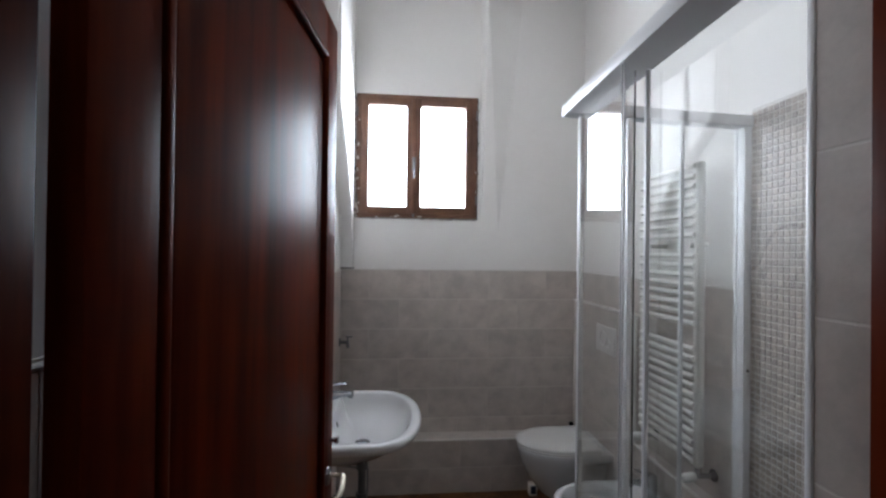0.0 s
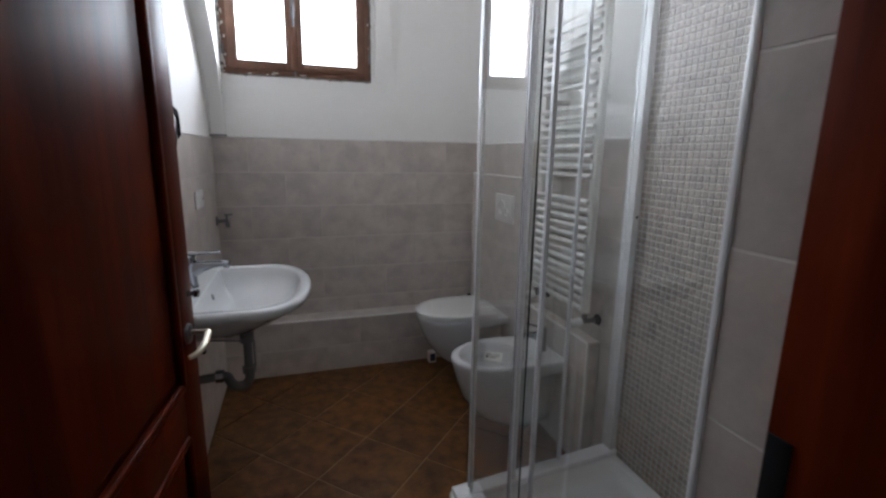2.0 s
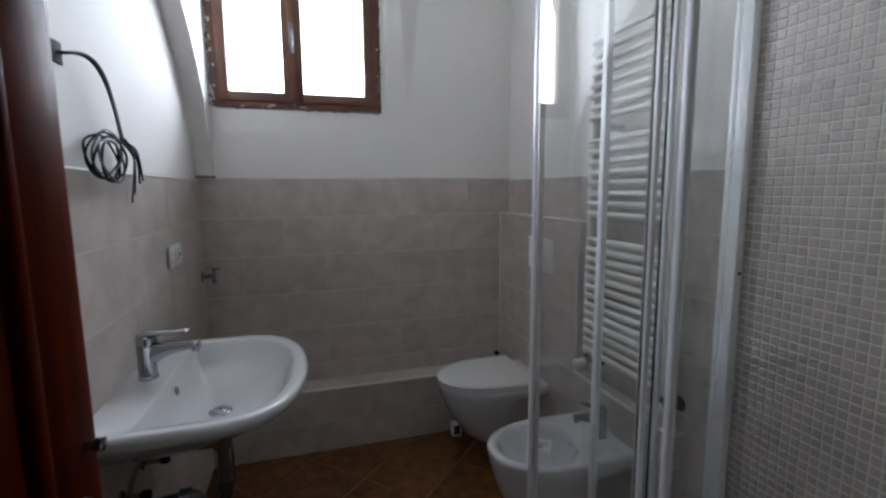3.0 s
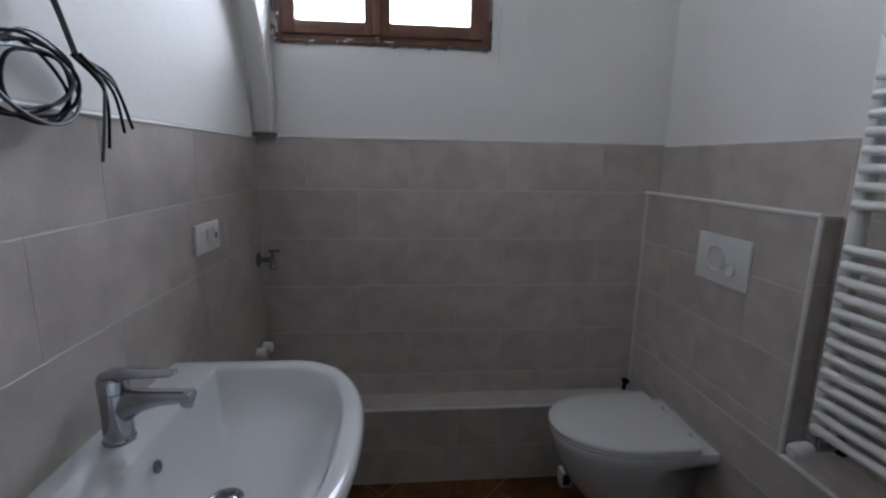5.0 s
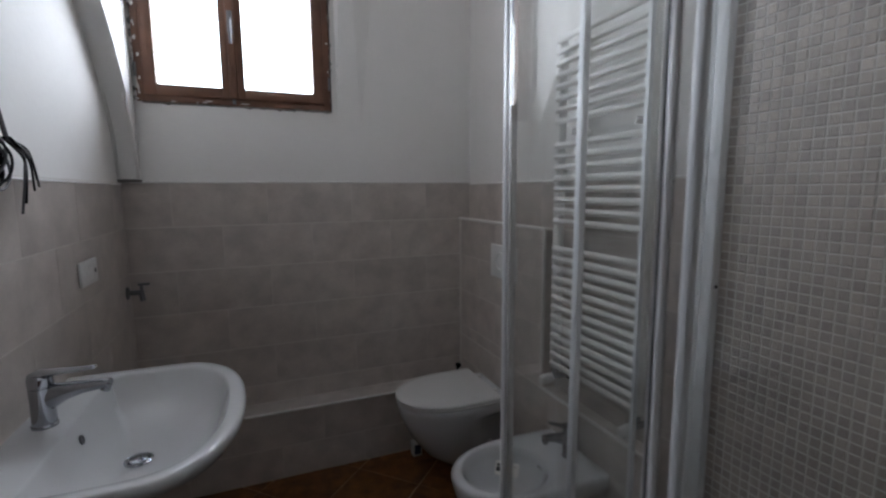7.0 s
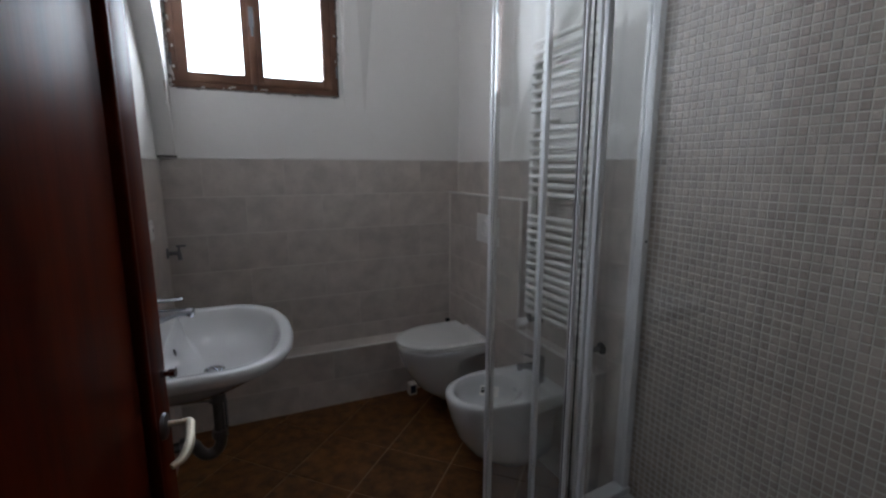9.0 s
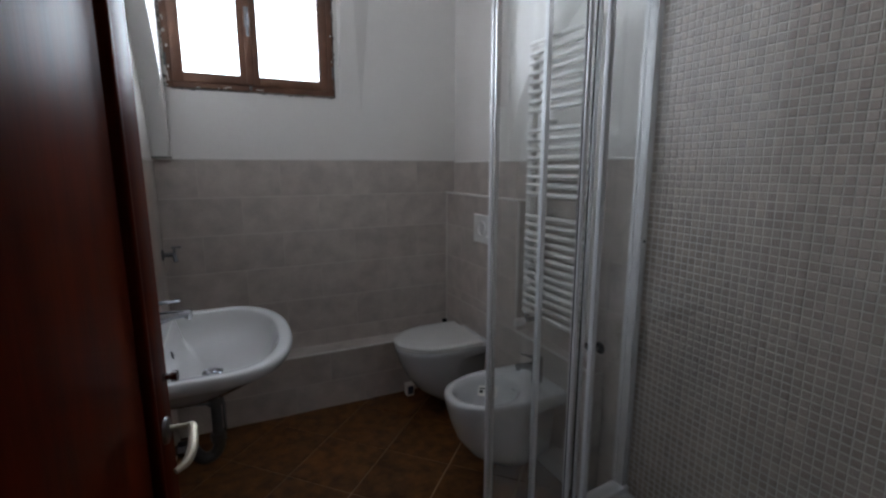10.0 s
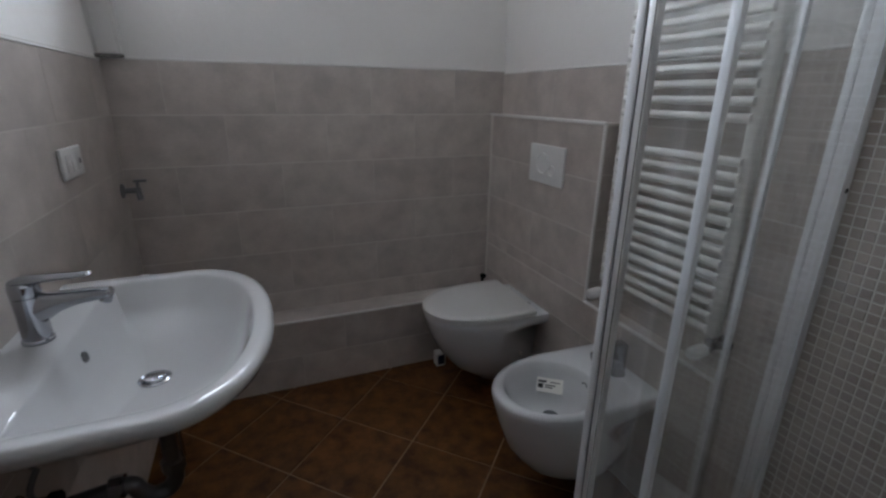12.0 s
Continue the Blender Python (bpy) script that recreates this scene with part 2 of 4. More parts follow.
solid("wall_door", bm, PLASTER, "plastered wall with the bathroom doorway", "wall")
wall_shower_end = solid("wall_shower_end", box(NEAR_X, RIGHT, DOORWALL, SHOWER_NEAR, -0.004, CEIL), PLASTER, "tiled wall stub between doorway and shower", "wall")
solid("ceiling", box(LEFT - 0.12, RIGHT + 0.12, 1.66, BACK + 0.2, CEIL, CEIL + 0.1), PLASTER, "plain white plaster ceiling", "ceiling")
# unseen walls closing off the hall, with an assumed gap for the added lamp
bm = box(HALL[0] - 0.1, HALL[0], HALL[2] - 0.1, 1.66, -0.15, 2.8)
box(HALL[1], HALL[1] + 0.1, HALL[2] - 0.1, 1.66, -0.15, 2.8, bm=bm)
box(HALL[0], -0.8, HALL[2] - 0.1, HALL[2], -0.15, 2.8, bm=bm)
box(0.1, HALL[1], HALL[2] - 0.1, HALL[2], -0.15, 2.8, bm=bm)
box(-0.8, 0.1, HALL[2] - 0.1, HALL[2], -0.15, 1.1, bm=bm)
box(-0.8, 0.1, HALL[2] - 0.1, HALL[2], 2.2, 2.8, bm=bm)
solid("wall_hall", bm, PLASTER_HALL, "unseen plain walls added to close the hall", "wall")
solid("ceiling_hall", box(HALL[0] - 0.1, HALL[1] + 0.1, HALL[2] - 0.1, 1.66, 2.8, 2.9), PLASTER_HALL, "unseen plain ceiling added to close the hall", "ceiling")
bm = bmesh.new()
bmesh.ops.create_grid(bm, x_segments=1, y_segments=1, size=60)
bmesh.ops.translate(bm, verts=bm.verts, vec=(0, 0, -3.2))
solid("ground", bm, GROUT, "pale ground outside below the window", "ground")

# sloping boxed pipe in the corner beside the window, and a thickening of the wall on its other side
bm = prism([(BACK, TILE_TOP + 0.004), (4.565, TILE_TOP + 0.004), (4.535, 1.70), (4.45, 1.86), (4.36, 1.98), (4.25, 2.09), (4.06, 2.235), (3.80, 2.38), (3.75, CEIL), (BACK, CEIL)], "x", LEFT, 0.312)
bmesh.ops.bevel(bm, geom=bm.edges[:], offset=0.012, segments=2, affect="EDGES")
boxing = solid("trim_pipe_boxing", bm, PLASTER, "white plastered sloping pipe boxing in the corner", "pipe boxing")
part("open_joint", box(LEFT + 0.004, 0.316, 4.552, BACK - 0.004, TILE_TOP + 0.0005, TILE_TOP + 0.012, 0.001), MORTAR, boxing, "dark open joint under the boxing")
bm = loft([[(1.20, BACK + 0.001, 1.75), (1.32, BACK - 0.001, 1.75), (1.38, BACK + 0.001, 1.75)], [(1.185, BACK + 0.001, CEIL), (1.22, BACK - 0.10, CEIL), (1.49, BACK + 0.001, CEIL)]])
solid("trim_wall_swell", bm, PLASTER, "uneven white plaster swelling beside the window", "wall")

# tiled ledge along the window wall: its front runs slightly askew
LEDGE_H = 0.355
bm = prism([(LEFT, 4.462), (PIER_X, 4.455), (PIER_X, BACK), (LEFT, BACK)], "z", -0.004, LEDGE_H - 0.006)
ledge = solid("wall_ledge", bm, GROUT, "low tiled ledge with white edge below the window", "ledge")
# the boxed-out wall behind toilet and bidet
bm = box(PIER_X + 0.0007, RIGHT, PIER_END + 0.0007, BACK, -0.004, PIER_TOP - 0.0007)
box(PIER_X + 0.0007, RIGHT, LOW_END + 0.0007, PIER_END + 0.0007, -0.004, LOW_TOP - 0.0007, bm=bm)
pier = solid("wall_cistern", bm, GROUT, "tiled boxed-out wall with the hidden cistern", "wall")


def edging(name, a, b, w, mat, parent, label=""):
    """A thin rounded strip from a to b."""
    return part(name, tube([a, b], w, 8), mat, parent, label)


edging("edge_strip", (LEFT, 4.462, LEDGE_H - 0.003), (PIER_X, 4.455, LEDGE_H - 0.003), 0.007, TRIM, ledge, "white edge strip")
for a, b in [((PIER_X, PIER_END, PIER_TOP), (PIER_X, BACK, PIER_TOP)), ((PIER_X, PIER_END, LOW_TOP), (PIER_X, PIER_END, PIER_TOP)),
             ((PIER_X, LOW_END, LOW_TOP), (PIER_X, PIER_END, LOW_TOP)), ((PIER_X, LOW_END, 0), (PIER_X, LOW_END, LOW_TOP))]:
    edging("edge_strip", a, b, 0.007, TRIM, pier, "white edge strip")
edging("edge_strip", (LEFT, BACK - 0.005, TILE_TOP), (RIGHT, BACK - 0.005, TILE_TOP), 0.0045, TRIM, wall_window)
edging("edge_strip", (LEFT + 0.005, 1.905, TILE_TOP - 0.008), (LEFT + 0.005, BACK, TILE_TOP - 0.008), 0.0045, TRIM, wall_left)
edging("edge_strip", (RIGHT - 0.005, SHOWER_END + 0.03, TILE_TOP - 0.01), (RIGHT - 0.005, BACK, TILE_TOP - 0.01), 0.0045, TRIM, wall_right)

# ---- window ----
window = thing("window_1", ((WIN[0] + WIN[1]) / 2, BACK, WIN[2]), "brown wooden two-leaf window with rough mortar round it", "window", kind="structure")
WY0, WY1 = BACK - 0.012, BACK + 0.05
x0, x1, z0, z1 = WIN
part("window_frame", box(x0, x0 + 0.035, WY0, WY1, z0, z1, 0.004, bm=box(x1 - 0.035, x1, WY0, WY1, z0, z1, 0.004, bm=box(x0 + 0.03, x1 - 0.03, WY0 + 0.001, WY1, z0, z0 + 0.03, 0.004, bm=box(x0 + 0.03, x1 - 0.03, WY0 + 0.001, WY1, z1 - 0.03, z1, 0.004)))), WINDOW_WOOD, window)
mid = 0.717
for a, b in ((x0 + 0.033, mid), (mid, x1 - 0.033)):
    ya, yb = WY0 - 0.012, WY1 - 0.01
    s = box(a, a + 0.05, ya, yb, z0 + 0.028, z1 - 0.028, 0.005)
    box(b - 0.05, b, ya, yb, z0 + 0.028, z1 - 0.028, 0.005, bm=s)
    box(a + 0.046, b - 0.046, ya + 0.001, yb, z0 + 0.028, z0 + 0.078, 0.005, bm=s)
    box(a + 0.046, b - 0.046, ya + 0.001, yb, z1 - 0.078, z1 - 0.028, 0.005, bm=s)
    sash = part("sash", s, WINDOW_WOOD, window)
    p = part("pane", box(a + 0.045, b - 0.045, BACK + 0.012, BACK + 0.016, z0 + 0.07, z1 - 0.07), GLASS, sash)
    p.visible_shadow = False
part("cover_strip", box(mid - 0.018, mid + 0.018, WY0 - 0.022, WY0 - 0.010, z0 + 0.03, z1 - 0.03, 0.005), WINDOW_WOOD, window)
part("window_handle", tube(smooth_path([(mid, WY0 - 0.02, 2.226), (mid, WY0 - 0.05, 2.226), (mid, WY0 - 0.055, 2.206), (mid, WY0 - 0.05, 2.116)]), 0.007, bm=box(mid - 0.012, mid + 0.012, WY0 - 0.028, WY0 - 0.02, 2.166, 2.266, 0.004)), STEEL, window, "dull metal handle")
for k, zz in enumerate((z0 + 0.13, z1 - 0.13)):
    for xx in (x0 + 0.006, x1 - 0.006):
        part("hinge", lathe((xx, WY0 - 0.014, zz - 0.03), (0, 0, 1), [(0, 0.001), (0, 0.006), (0.06, 0.006), (0.06, 0.001)], 10), STEEL, window)
# ragged mortar line round the frame
rng = random.Random(4)
bm = bmesh.new()
for k in range(110):
    side = k % 3
    if side == 0:
        c = (x0 - 0.004 + rng.uniform(-0.006, 0.006), BACK - 0.006, rng.uniform(z0, z1))
    elif side == 1:
        c = (x1 + 0.003 + rng.uniform(-0.005, 0.005), BACK - 0.006, rng.uniform(z0, z1))
    else:
        c = (rng.uniform(x0, x1), BACK - 0.006, z0 - 0.003 + rng.uniform(-0.006, 0.006))
    one = bmesh.new()
    bmesh.ops.create_icosphere(one, subdivisions=1, radius=1.0)
    s = (rng.uniform(0.003, 0.007), rng.uniform(0.004, 0.009), rng.uniform(0.004, 0.016)) if side < 2 else (rng.uniform(0.006, 0.018), rng.uniform(0.004, 0.009), rng.uniform(0.003, 0.006))
    for v in one.verts:
        j = 1 + rng.uniform(-0.3, 0.3)
        v.co = Vector((c[0] + v.co.x * s[0] * j, c[1] + v.co.y * s[1] * j, c[2] + v.co.z * s[2] * j))
    merge(bm, one)
tagged(part("mortar_crumbs", bm, MORTAR, window, "rough grey mortar", 0), kind="stuff")
bm = bmesh.new()
for k in range(30):
    side = rng.choice((0, 0, 0, 1, 1, 2))
    if side == 0:
        c, s = (x0 + rng.uniform(-0.006, 0.020), WY0, z0 + 0.03 + abs(rng.gauss(0, 0.28))), (rng.uniform(0.002, 0.007), 0.002, rng.uniform(0.004, 0.020))
    elif side == 1:
        c, s = (x0 + abs(rng.gauss(0.02, 0.22)), WY0, z0 + rng.uniform(0.002, 0.022)), (rng.uniform(0.004, 0.020), 0.002, rng.uniform(0.001, 0.0035))
    else:
        c, s = (x1 - rng.uniform(-0.004, 0.012), WY0, rng.uniform(z0, z0 + 0.5)), (rng.uniform(0.002, 0.005), 0.002, rng.uniform(0.004, 0.016))
    if c[0] > x1 or c[2] > z1:
        continue
    one = bmesh.new()
    bmesh.ops.create_icosphere(one, subdivisions=2, radius=1.0)
    for v in one.verts:
        j = 1 + rng.uniform(-0.35, 0.35)
        v.co = Vector((c[0] + v.co.x * s[0] * j, c[1] + v.co.y * s[1] * j, c[2] + v.co.z * s[2] * j))
    merge(bm, one)
tagged(part("plaster_smears", bm, PLASTER, window, "white plaster smears", 0), kind="stuff")
# dark open joint along the frame's side and foot
part("open_joint", box(x1 + 0.001, x1 + 0.007, BACK - 0.003, BACK + 0.001, z0 - 0.006, z1, 0.001), BLACK, window, "dark open joint")
part("open_joint", box(x0 + 0.02, x1 + 0.007, BACK - 0.003, BACK + 0.001, z0 - 0.006, z0 - 0.001, 0.001), MORTAR, window, "dark open joint")
part("lower_bolt", box(mid - 0.007, mid + 0.007, WY0 - 0.018, WY0 - 0.004, z0 + 0.006, z0 + 0.026, 0.002), STEEL, window, "small metal bolt")

# ---- door frame and leaf ----
frame_wood = thing("door_frame", (0.7, 1.8, 0), "varnished mahogany door frame with dark strike recess", "door frame", kind="structure")
for xa, xb in ((JAMB_L - 0.03, JAMB_L), (JAMB_R, JAMB_R + 0.03)):
    part("jamb", box(xa, xb, 1.64, DOORWALL - 0.004, 0, DOOR_TOP, 0.003), MAHOGANY, frame_wood)
part("head", box(JAMB_L - 0.03, JAMB_R + 0.03, 1.64, DOORWALL - 0.004, DOOR_TOP, DOOR_TOP + 0.03, 0.003), MAHOGANY, frame_wood)
part("stop", box(JAMB_R - 0.014, JAMB_R, 1.65, 1.765, 0, DOOR_TOP, 0.004), MAHOGANY, frame_wood)
for xa, xb in ((JAMB_L - 0.10, JAMB_L - 0.015), (JAMB_R + 0.015, JAMB_R + 0.10)):
    part("casing", box(xa, xb, 1.625, 1.66, 0, DOOR_TOP + 0.09, 0.006), MAHOGANY, frame_wood)
part("casing", box(JAMB_L - 0.10, JAMB_R + 0.10, 1.626, 1.66, DOOR_TOP + 0.015, DOOR_TOP + 0.10, 0.006), MAHOGANY, frame_wood)
# thin black sheet stands in for the shade inside the strike recess
part("strike_plate", box(JAMB_R - 0.002, JAMB_R + 0.001, 1.868, 1.896, 0.93, 1.10, 0.0008), BLACK, frame_wood, "flat black sheet for the shaded strike recess")

HINGE, TIP = Vector((0.346, 1.830, 0)), Vector((0.437, 2.757, 0))
along = (TIP - HINGE).normalized()
out = Vector((along.y, -along.x, 0))
LEAF = (TIP - HINGE).length


def leaf_box(u0, u1, d0, d1, z0, z1, bevel=0.0, seg=2):
    """A box in the leaf's own frame: u along it, d out of its room face."""
    b = box(u0, u1, d0, d1, z0, z1, bevel, seg)
    for v in b.verts:
        v.co = HINGE + along * v.co.x + out * v.co.y + Vector((0, 0, v.co.z))
    return b


door = thing("door_1", tuple(HINGE), "open dark varnished mahogany panel door with brass lever", "door", kind="structure")
part("leaf_core", leaf_box(0.02, LEAF - 0.02, -0.027, -0.012, 0.01, 2.24), MAHOGANY, door)
for u0, u1, za, zb, nm in ((0, 0.115, 0.008, 2.255, "stile"), (LEAF - 0.115, LEAF, 0.008, 2.255, "stile"), (0.113, LEAF - 0.113, 2.135, 2.254, "rail"), (0.113, LEAF - 0.113, 0.75, 0.88, "rail"), (0.113, LEAF - 0.113, 0.009, 0.20, "rail")):
    part(nm, leaf_box(u0, u1, -0.036, 0.0, za, zb, 0.004), MAHOGANY, door)
for za, zb in ((0.88, 2.135), (0.20, 0.75)):
    b = leaf_box(0.135, LEAF - 0.135, -0.02, -0.004, za + 0.022, zb - 0.022, 0.010, 3)
    part("panel", b, MAHOGANY, door)
    for u in (0.115, LEAF - 0.115):
        part("moulding", leaf_box(u - 0.010, u + 0.010, -0.012, 0.007, za, zb, 0.006, 3), MAHOGANY, door)
    for z in (za, zb):
        part("moulding", leaf_box(0.115, LEAF - 0.115, -0.011, 0.0065, z - 0.010, z + 0.010, 0.006, 3), MAHOGANY, door)


def leaf_at(u, d, z):
    return HINGE + along * u + out * d + Vector((0, 0, z))


part("rose", lathe(leaf_at(LEAF - 0.055, 0.0, 0.985), tuple(out), [(0, 0.024), (0.006, 0.023), (0.009, 0.012)], 20), STEEL, door, "dull metal rose")
part("key_knob", lathe(leaf_at(LEAF - 0.03, 0.0, 1.075), tuple(out), [(0, 0.007), (0.012, 0.006), (0.014, 0.010), (0.024, 0.010), (0.026, 0.001)], 14), CHROME, door, "small metal snib")
part("lever", tube(smooth_path([leaf_at(LEAF - 0.055, 0.0, 0.988), leaf_at(LEAF - 0.055, 0.030, 0.988), leaf_at(LEAF - 0.058, 0.044, 0.988), leaf_at(LEAF - 0.085, 0.050, 0.986), leaf_at(LEAF - 0.125, 0.055, 0.984), leaf_at(LEAF - 0.158, 0.052, 0.980), leaf_at(LEAF - 0.174, 0.038, 0.976)], 6), [0.0055] * 8 + [0.006 + 0.0004 * k for k in range(6)] + [0.0082] * 12 + [0.0082 - 0.0003 * k for k in range(11)]), BRASS, door, "pale brass lever")
part("latch", leaf_box(LEAF, LEAF + 0.012, -0.028, -0.014, 1.0, 1.022, 0.003), BRASS, door, "brass latch bolt")
part("lock_plate", leaf_box(LEAF - 0.001, LEAF + 0.002, -0.032, -0.010, 0.88, 1.08, 0.0008), STEEL, door, "lock face plate")
for z in (0.25, 1.95):
    part("hinge", lathe((0.335, 1.815, z), (0, 0, 1), [(0, 0.001), (0, 0.008), (0.11, 0.008), (0.11, 0.001)], 12), BRASS, door)

# ---- basin ----
def d_outline(u0, u1, half, straight, p, n=14, back=None):
    """A D in the plane: flat back at u0, straight sides up to 'straight', rounded front at u1."""
    pts = []
    bh = half if back is None else back
    for k in range(n):
        pts.append((u0, -bh + 2 * bh * k / n))
    for k in range(6):
        pts.append((u0 + (straight - u0) * k / 6, bh + (half - bh) * k / 6))
    m = 4 * n
    for k in range(m + 1):
        a = math.pi / 2 - math.pi * k / m
        c, s = math.cos(a), math.sin(a)
        pts.append((straight + (u1 - straight) * abs(c) ** (2 / p), half * math.copysign(abs(s) ** (2 / p), s)))
    for k in range(1, 6):
        pts.append((straight - (straight - u0) * k / 6, -half + (half - bh) * k / 6))
    return pts


def basin():
    cy, rim = 3.463, 0.888
    t = thing("washbasin", (LEFT + 0.25, cy, 0.72), "white ceramic wall-hung washbasin with rounded front", "washbasin")

    def ring(u0, u1, half, straight, p, z, dz=0.0):
        return [(LEFT + 0.006 + u * 0.948, cy + v * 0.918, z + dz * (u / 0.525)) for u, v in d_outline(u0, u1, half, straight, p)]
    rings = [ring(0.0, 0.25, 0.14, 0.12, 2.2, 0.723), ring(0.0, 0.32, 0.20, 0.16, 2.2, 0.741), ring(0.0, 0.40, 0.27, 0.21, 2.2, 0.777), ring(0.0, 0.462, 0.325, 0.25, 2.25, 0.817),
             ring(0.0, 0.500, 0.358, 0.28, 2.3, 0.842), ring(0.0, 0.519, 0.376, 0.30, 2.3, 0.855), ring(0.0, 0.527, 0.383, 0.30, 2.3, 0.870), ring(0.0, 0.527, 0.383, 0.30, 2.3, 0.879), ring(0.0, 0.521, 0.378, 0.30, 2.3, rim), ring(0.0, 0.512, 0.370, 0.298, 2.3, rim + 0.002),
             ring(0.112, 0.486, 0.341, 0.29, 2.4, rim + 0.0005), ring(0.116, 0.481, 0.336, 0.288, 2.4, rim - 0.003), ring(0.119, 0.477, 0.331, 0.286, 2.4, rim - 0.010), ring(0.128, 0.466, 0.316, 0.283, 2.4, rim - 0.035), ring(0.142, 0.446, 0.288, 0.28, 2.3, rim - 0.070),
             ring(0.162, 0.412, 0.24, 0.275, 2.15, rim - 0.100), ring(0.19, 0.365, 0.165, 0.27, 2.0, rim - 0.117), ring(0.225, 0.300, 0.05, 0.262, 2.0, rim - 0.122)]
    part("bowl", loft(rings), CERAMIC, t, smooth=60)
    part("drain", lathe((LEFT + 0.247, cy - 0.01, rim - 0.123), (0, 0, 1), [(0, 0.032), (0.004, 0.033), (0.006, 0.028), (0.004, 0.023), (0.010, 0.021), (0.0125, 0.012), (0.013, 0.001)], 28), CHROME, t, "chrome drain plug")
    part("overflow", lathe((LEFT + 0.137, cy - 0.02, rim - 0.036), (1, 0, 0.25), [(0, 0.001), (0, 0.012), (0.003, 0.012), (0.003, 0.009), (0.001, 0.007)], 16), STEEL, t, "dark overflow hole")
    return cy, rim


def mixer(place, toward, height, reach, category_label, lever_up=0.0):
    """A single-lever mixer: tapered body, flat spout, flat lever."""
    p, d = Vector(place), Vector(toward).normalized()
    side = Vector((-d.y, d.x, 0))
    z = Vector((0, 0, 1))
    t = thing("mixer_tap", place, category_label, "tap")
    part("body", lathe(place, (0, 0, 1), [(0, 0.001), (0, 0.027), (0.006, 0.027), (0.008, 0.0250), (height * 0.5, 0.0240), (height * 0.80, 0.0250), (height * 0.81, 0.0232), (height * 0.83, 0.0232), (height * 0.84, 0.0255), (height, 0.0255), (height + 0.006, 0.020), (height + 0.009, 0.001)], 28), CHROME, t)
    rings = []
    for f, h, w, th in ((0.0, 0.53, 0.020, 0.036), (0.18, 0.60, 0.020, 0.031), (0.36, 0.67, 0.020, 0.021), (0.6, 0.725, 0.019, 0.015), (0.88, 0.75, 0.018, 0.012), (0.97, 0.752, 0.017, 0.011), (1.0, 0.752, 0.013, 0.007)):
        c = p + d * (reach * f) + z * (height * h)
        rings.append([c + side * (w * math.cos(a)) * (1 if abs(math.cos(a)) > 0.5 else 1.15) + z * (th * math.sin(a)) for a in [k * math.tau / 16 for k in range(16)]])
    part("spout", loft(rings), CHROME, t)
    tip = p + d * (reach * 0.93) + z * (height * 0.755 - 0.007)
    part("aerator", lathe(tip, (-d.x * 0.35, -d.y * 0.35, -1), [(-0.004, 0.011), (0.012, 0.011), (0.012, 0.008), (0.010, 0.001)], 16), CHROME, t)
    rings = []
    for f, h, w, th in ((-0.14, 1.04, 0.012, 0.006), (0.0, 1.07, 0.021, 0.010), (0.3, 1.09, 0.017, 0.007), (0.62, 1.10 + lever_up, 0.014, 0.005), (0.78, 1.11 + lever_up * 1.3, 0.012, 0.004), (0.80, 1.11 + lever_up * 1.3, 0.007, 0.002)):
        c = p + d * (reach * f) + z * (height * h)
        rings.append([c + side * (w * math.cos(a)) + z * (th * math.sin(a)) for a in [k * math.tau / 12 for k in range(12)]])
    part("lever", loft(rings), CHROME, t)
    return t


CY, RIM = basin()
mixer((LEFT + 0.060, CY + 0.012, RIM + 0.001), (1, -0.10, 0), 0.122, 0.145, "chrome single-lever mixer tap on the washbasin")

# drain trap and supply pipes under the basin
trap = thing("basin_trap", (LEFT + 0.26, CY, 0.425), "dull chrome drain trap and pipes under the basin", "pipe")
dx, dy = LEFT + 0.247, CY - 0.012
part("tailpipe", tube([(dx, dy, 0.735), (dx, dy, 0.525)], 0.017, 14, bm=lathe((dx, dy, 0.655), (0, 0, 1), [(0, 0.017), (0, 0.027), (0.04, 0.027), (0.04, 0.017)], 16)), STEEL, trap)
part("trap_bend", tube(smooth_path([(dx, dy, 0.545), (dx, dy, 0.5), (dx - 0.018, dy, 0.47), (dx - 0.048, dy - 0.01, 0.47), (dx - 0.068, dy - 0.02, 0.497), (dx - 0.080, dy - 0.024, 0.523), (dx - 0.105, dy - 0.03, 0.532)]), 0.019, 14), STEEL, trap)
part("waste_pipe", tube([(dx - 0.10, dy - 0.03, 0.532), (LEFT + 0.008, dy - 0.06, 0.535)], 0.017, 14), STEEL, trap)
for q in ((dx, dy, 0.535), (dx - 0.105, dy - 0.03, 0.532)):
    part("nut", lathe(q, (0, 0, 1) if q[0] == dx else (1, 0, 0), [(-0.014, 0.02), (-0.014, 0.026), (0.014, 0.026), (0.014, 0.02)], 8), CHROME if q[0] != dx else STEEL, trap)
part("wall_rose", lathe((LEFT, dy - 0.06, 0.535), (1, 0, 0), [(0.007, 0.036), (0.011, 0.032), (0.016, 0.018)], 20), CHROME, trap)
part("clip_rod", tube([(dx + 0.024, dy + 0.004, 0.655), (dx + 0.024, dy + 0.004, 0.545)], 0.0045, 8), CHROME, trap)
part("pull_rod", tube([(dx, dy - 0.02, 0.665), (dx - 0.13, dy - 0.03, 0.685)], 0.004, 8), STEEL, trap)
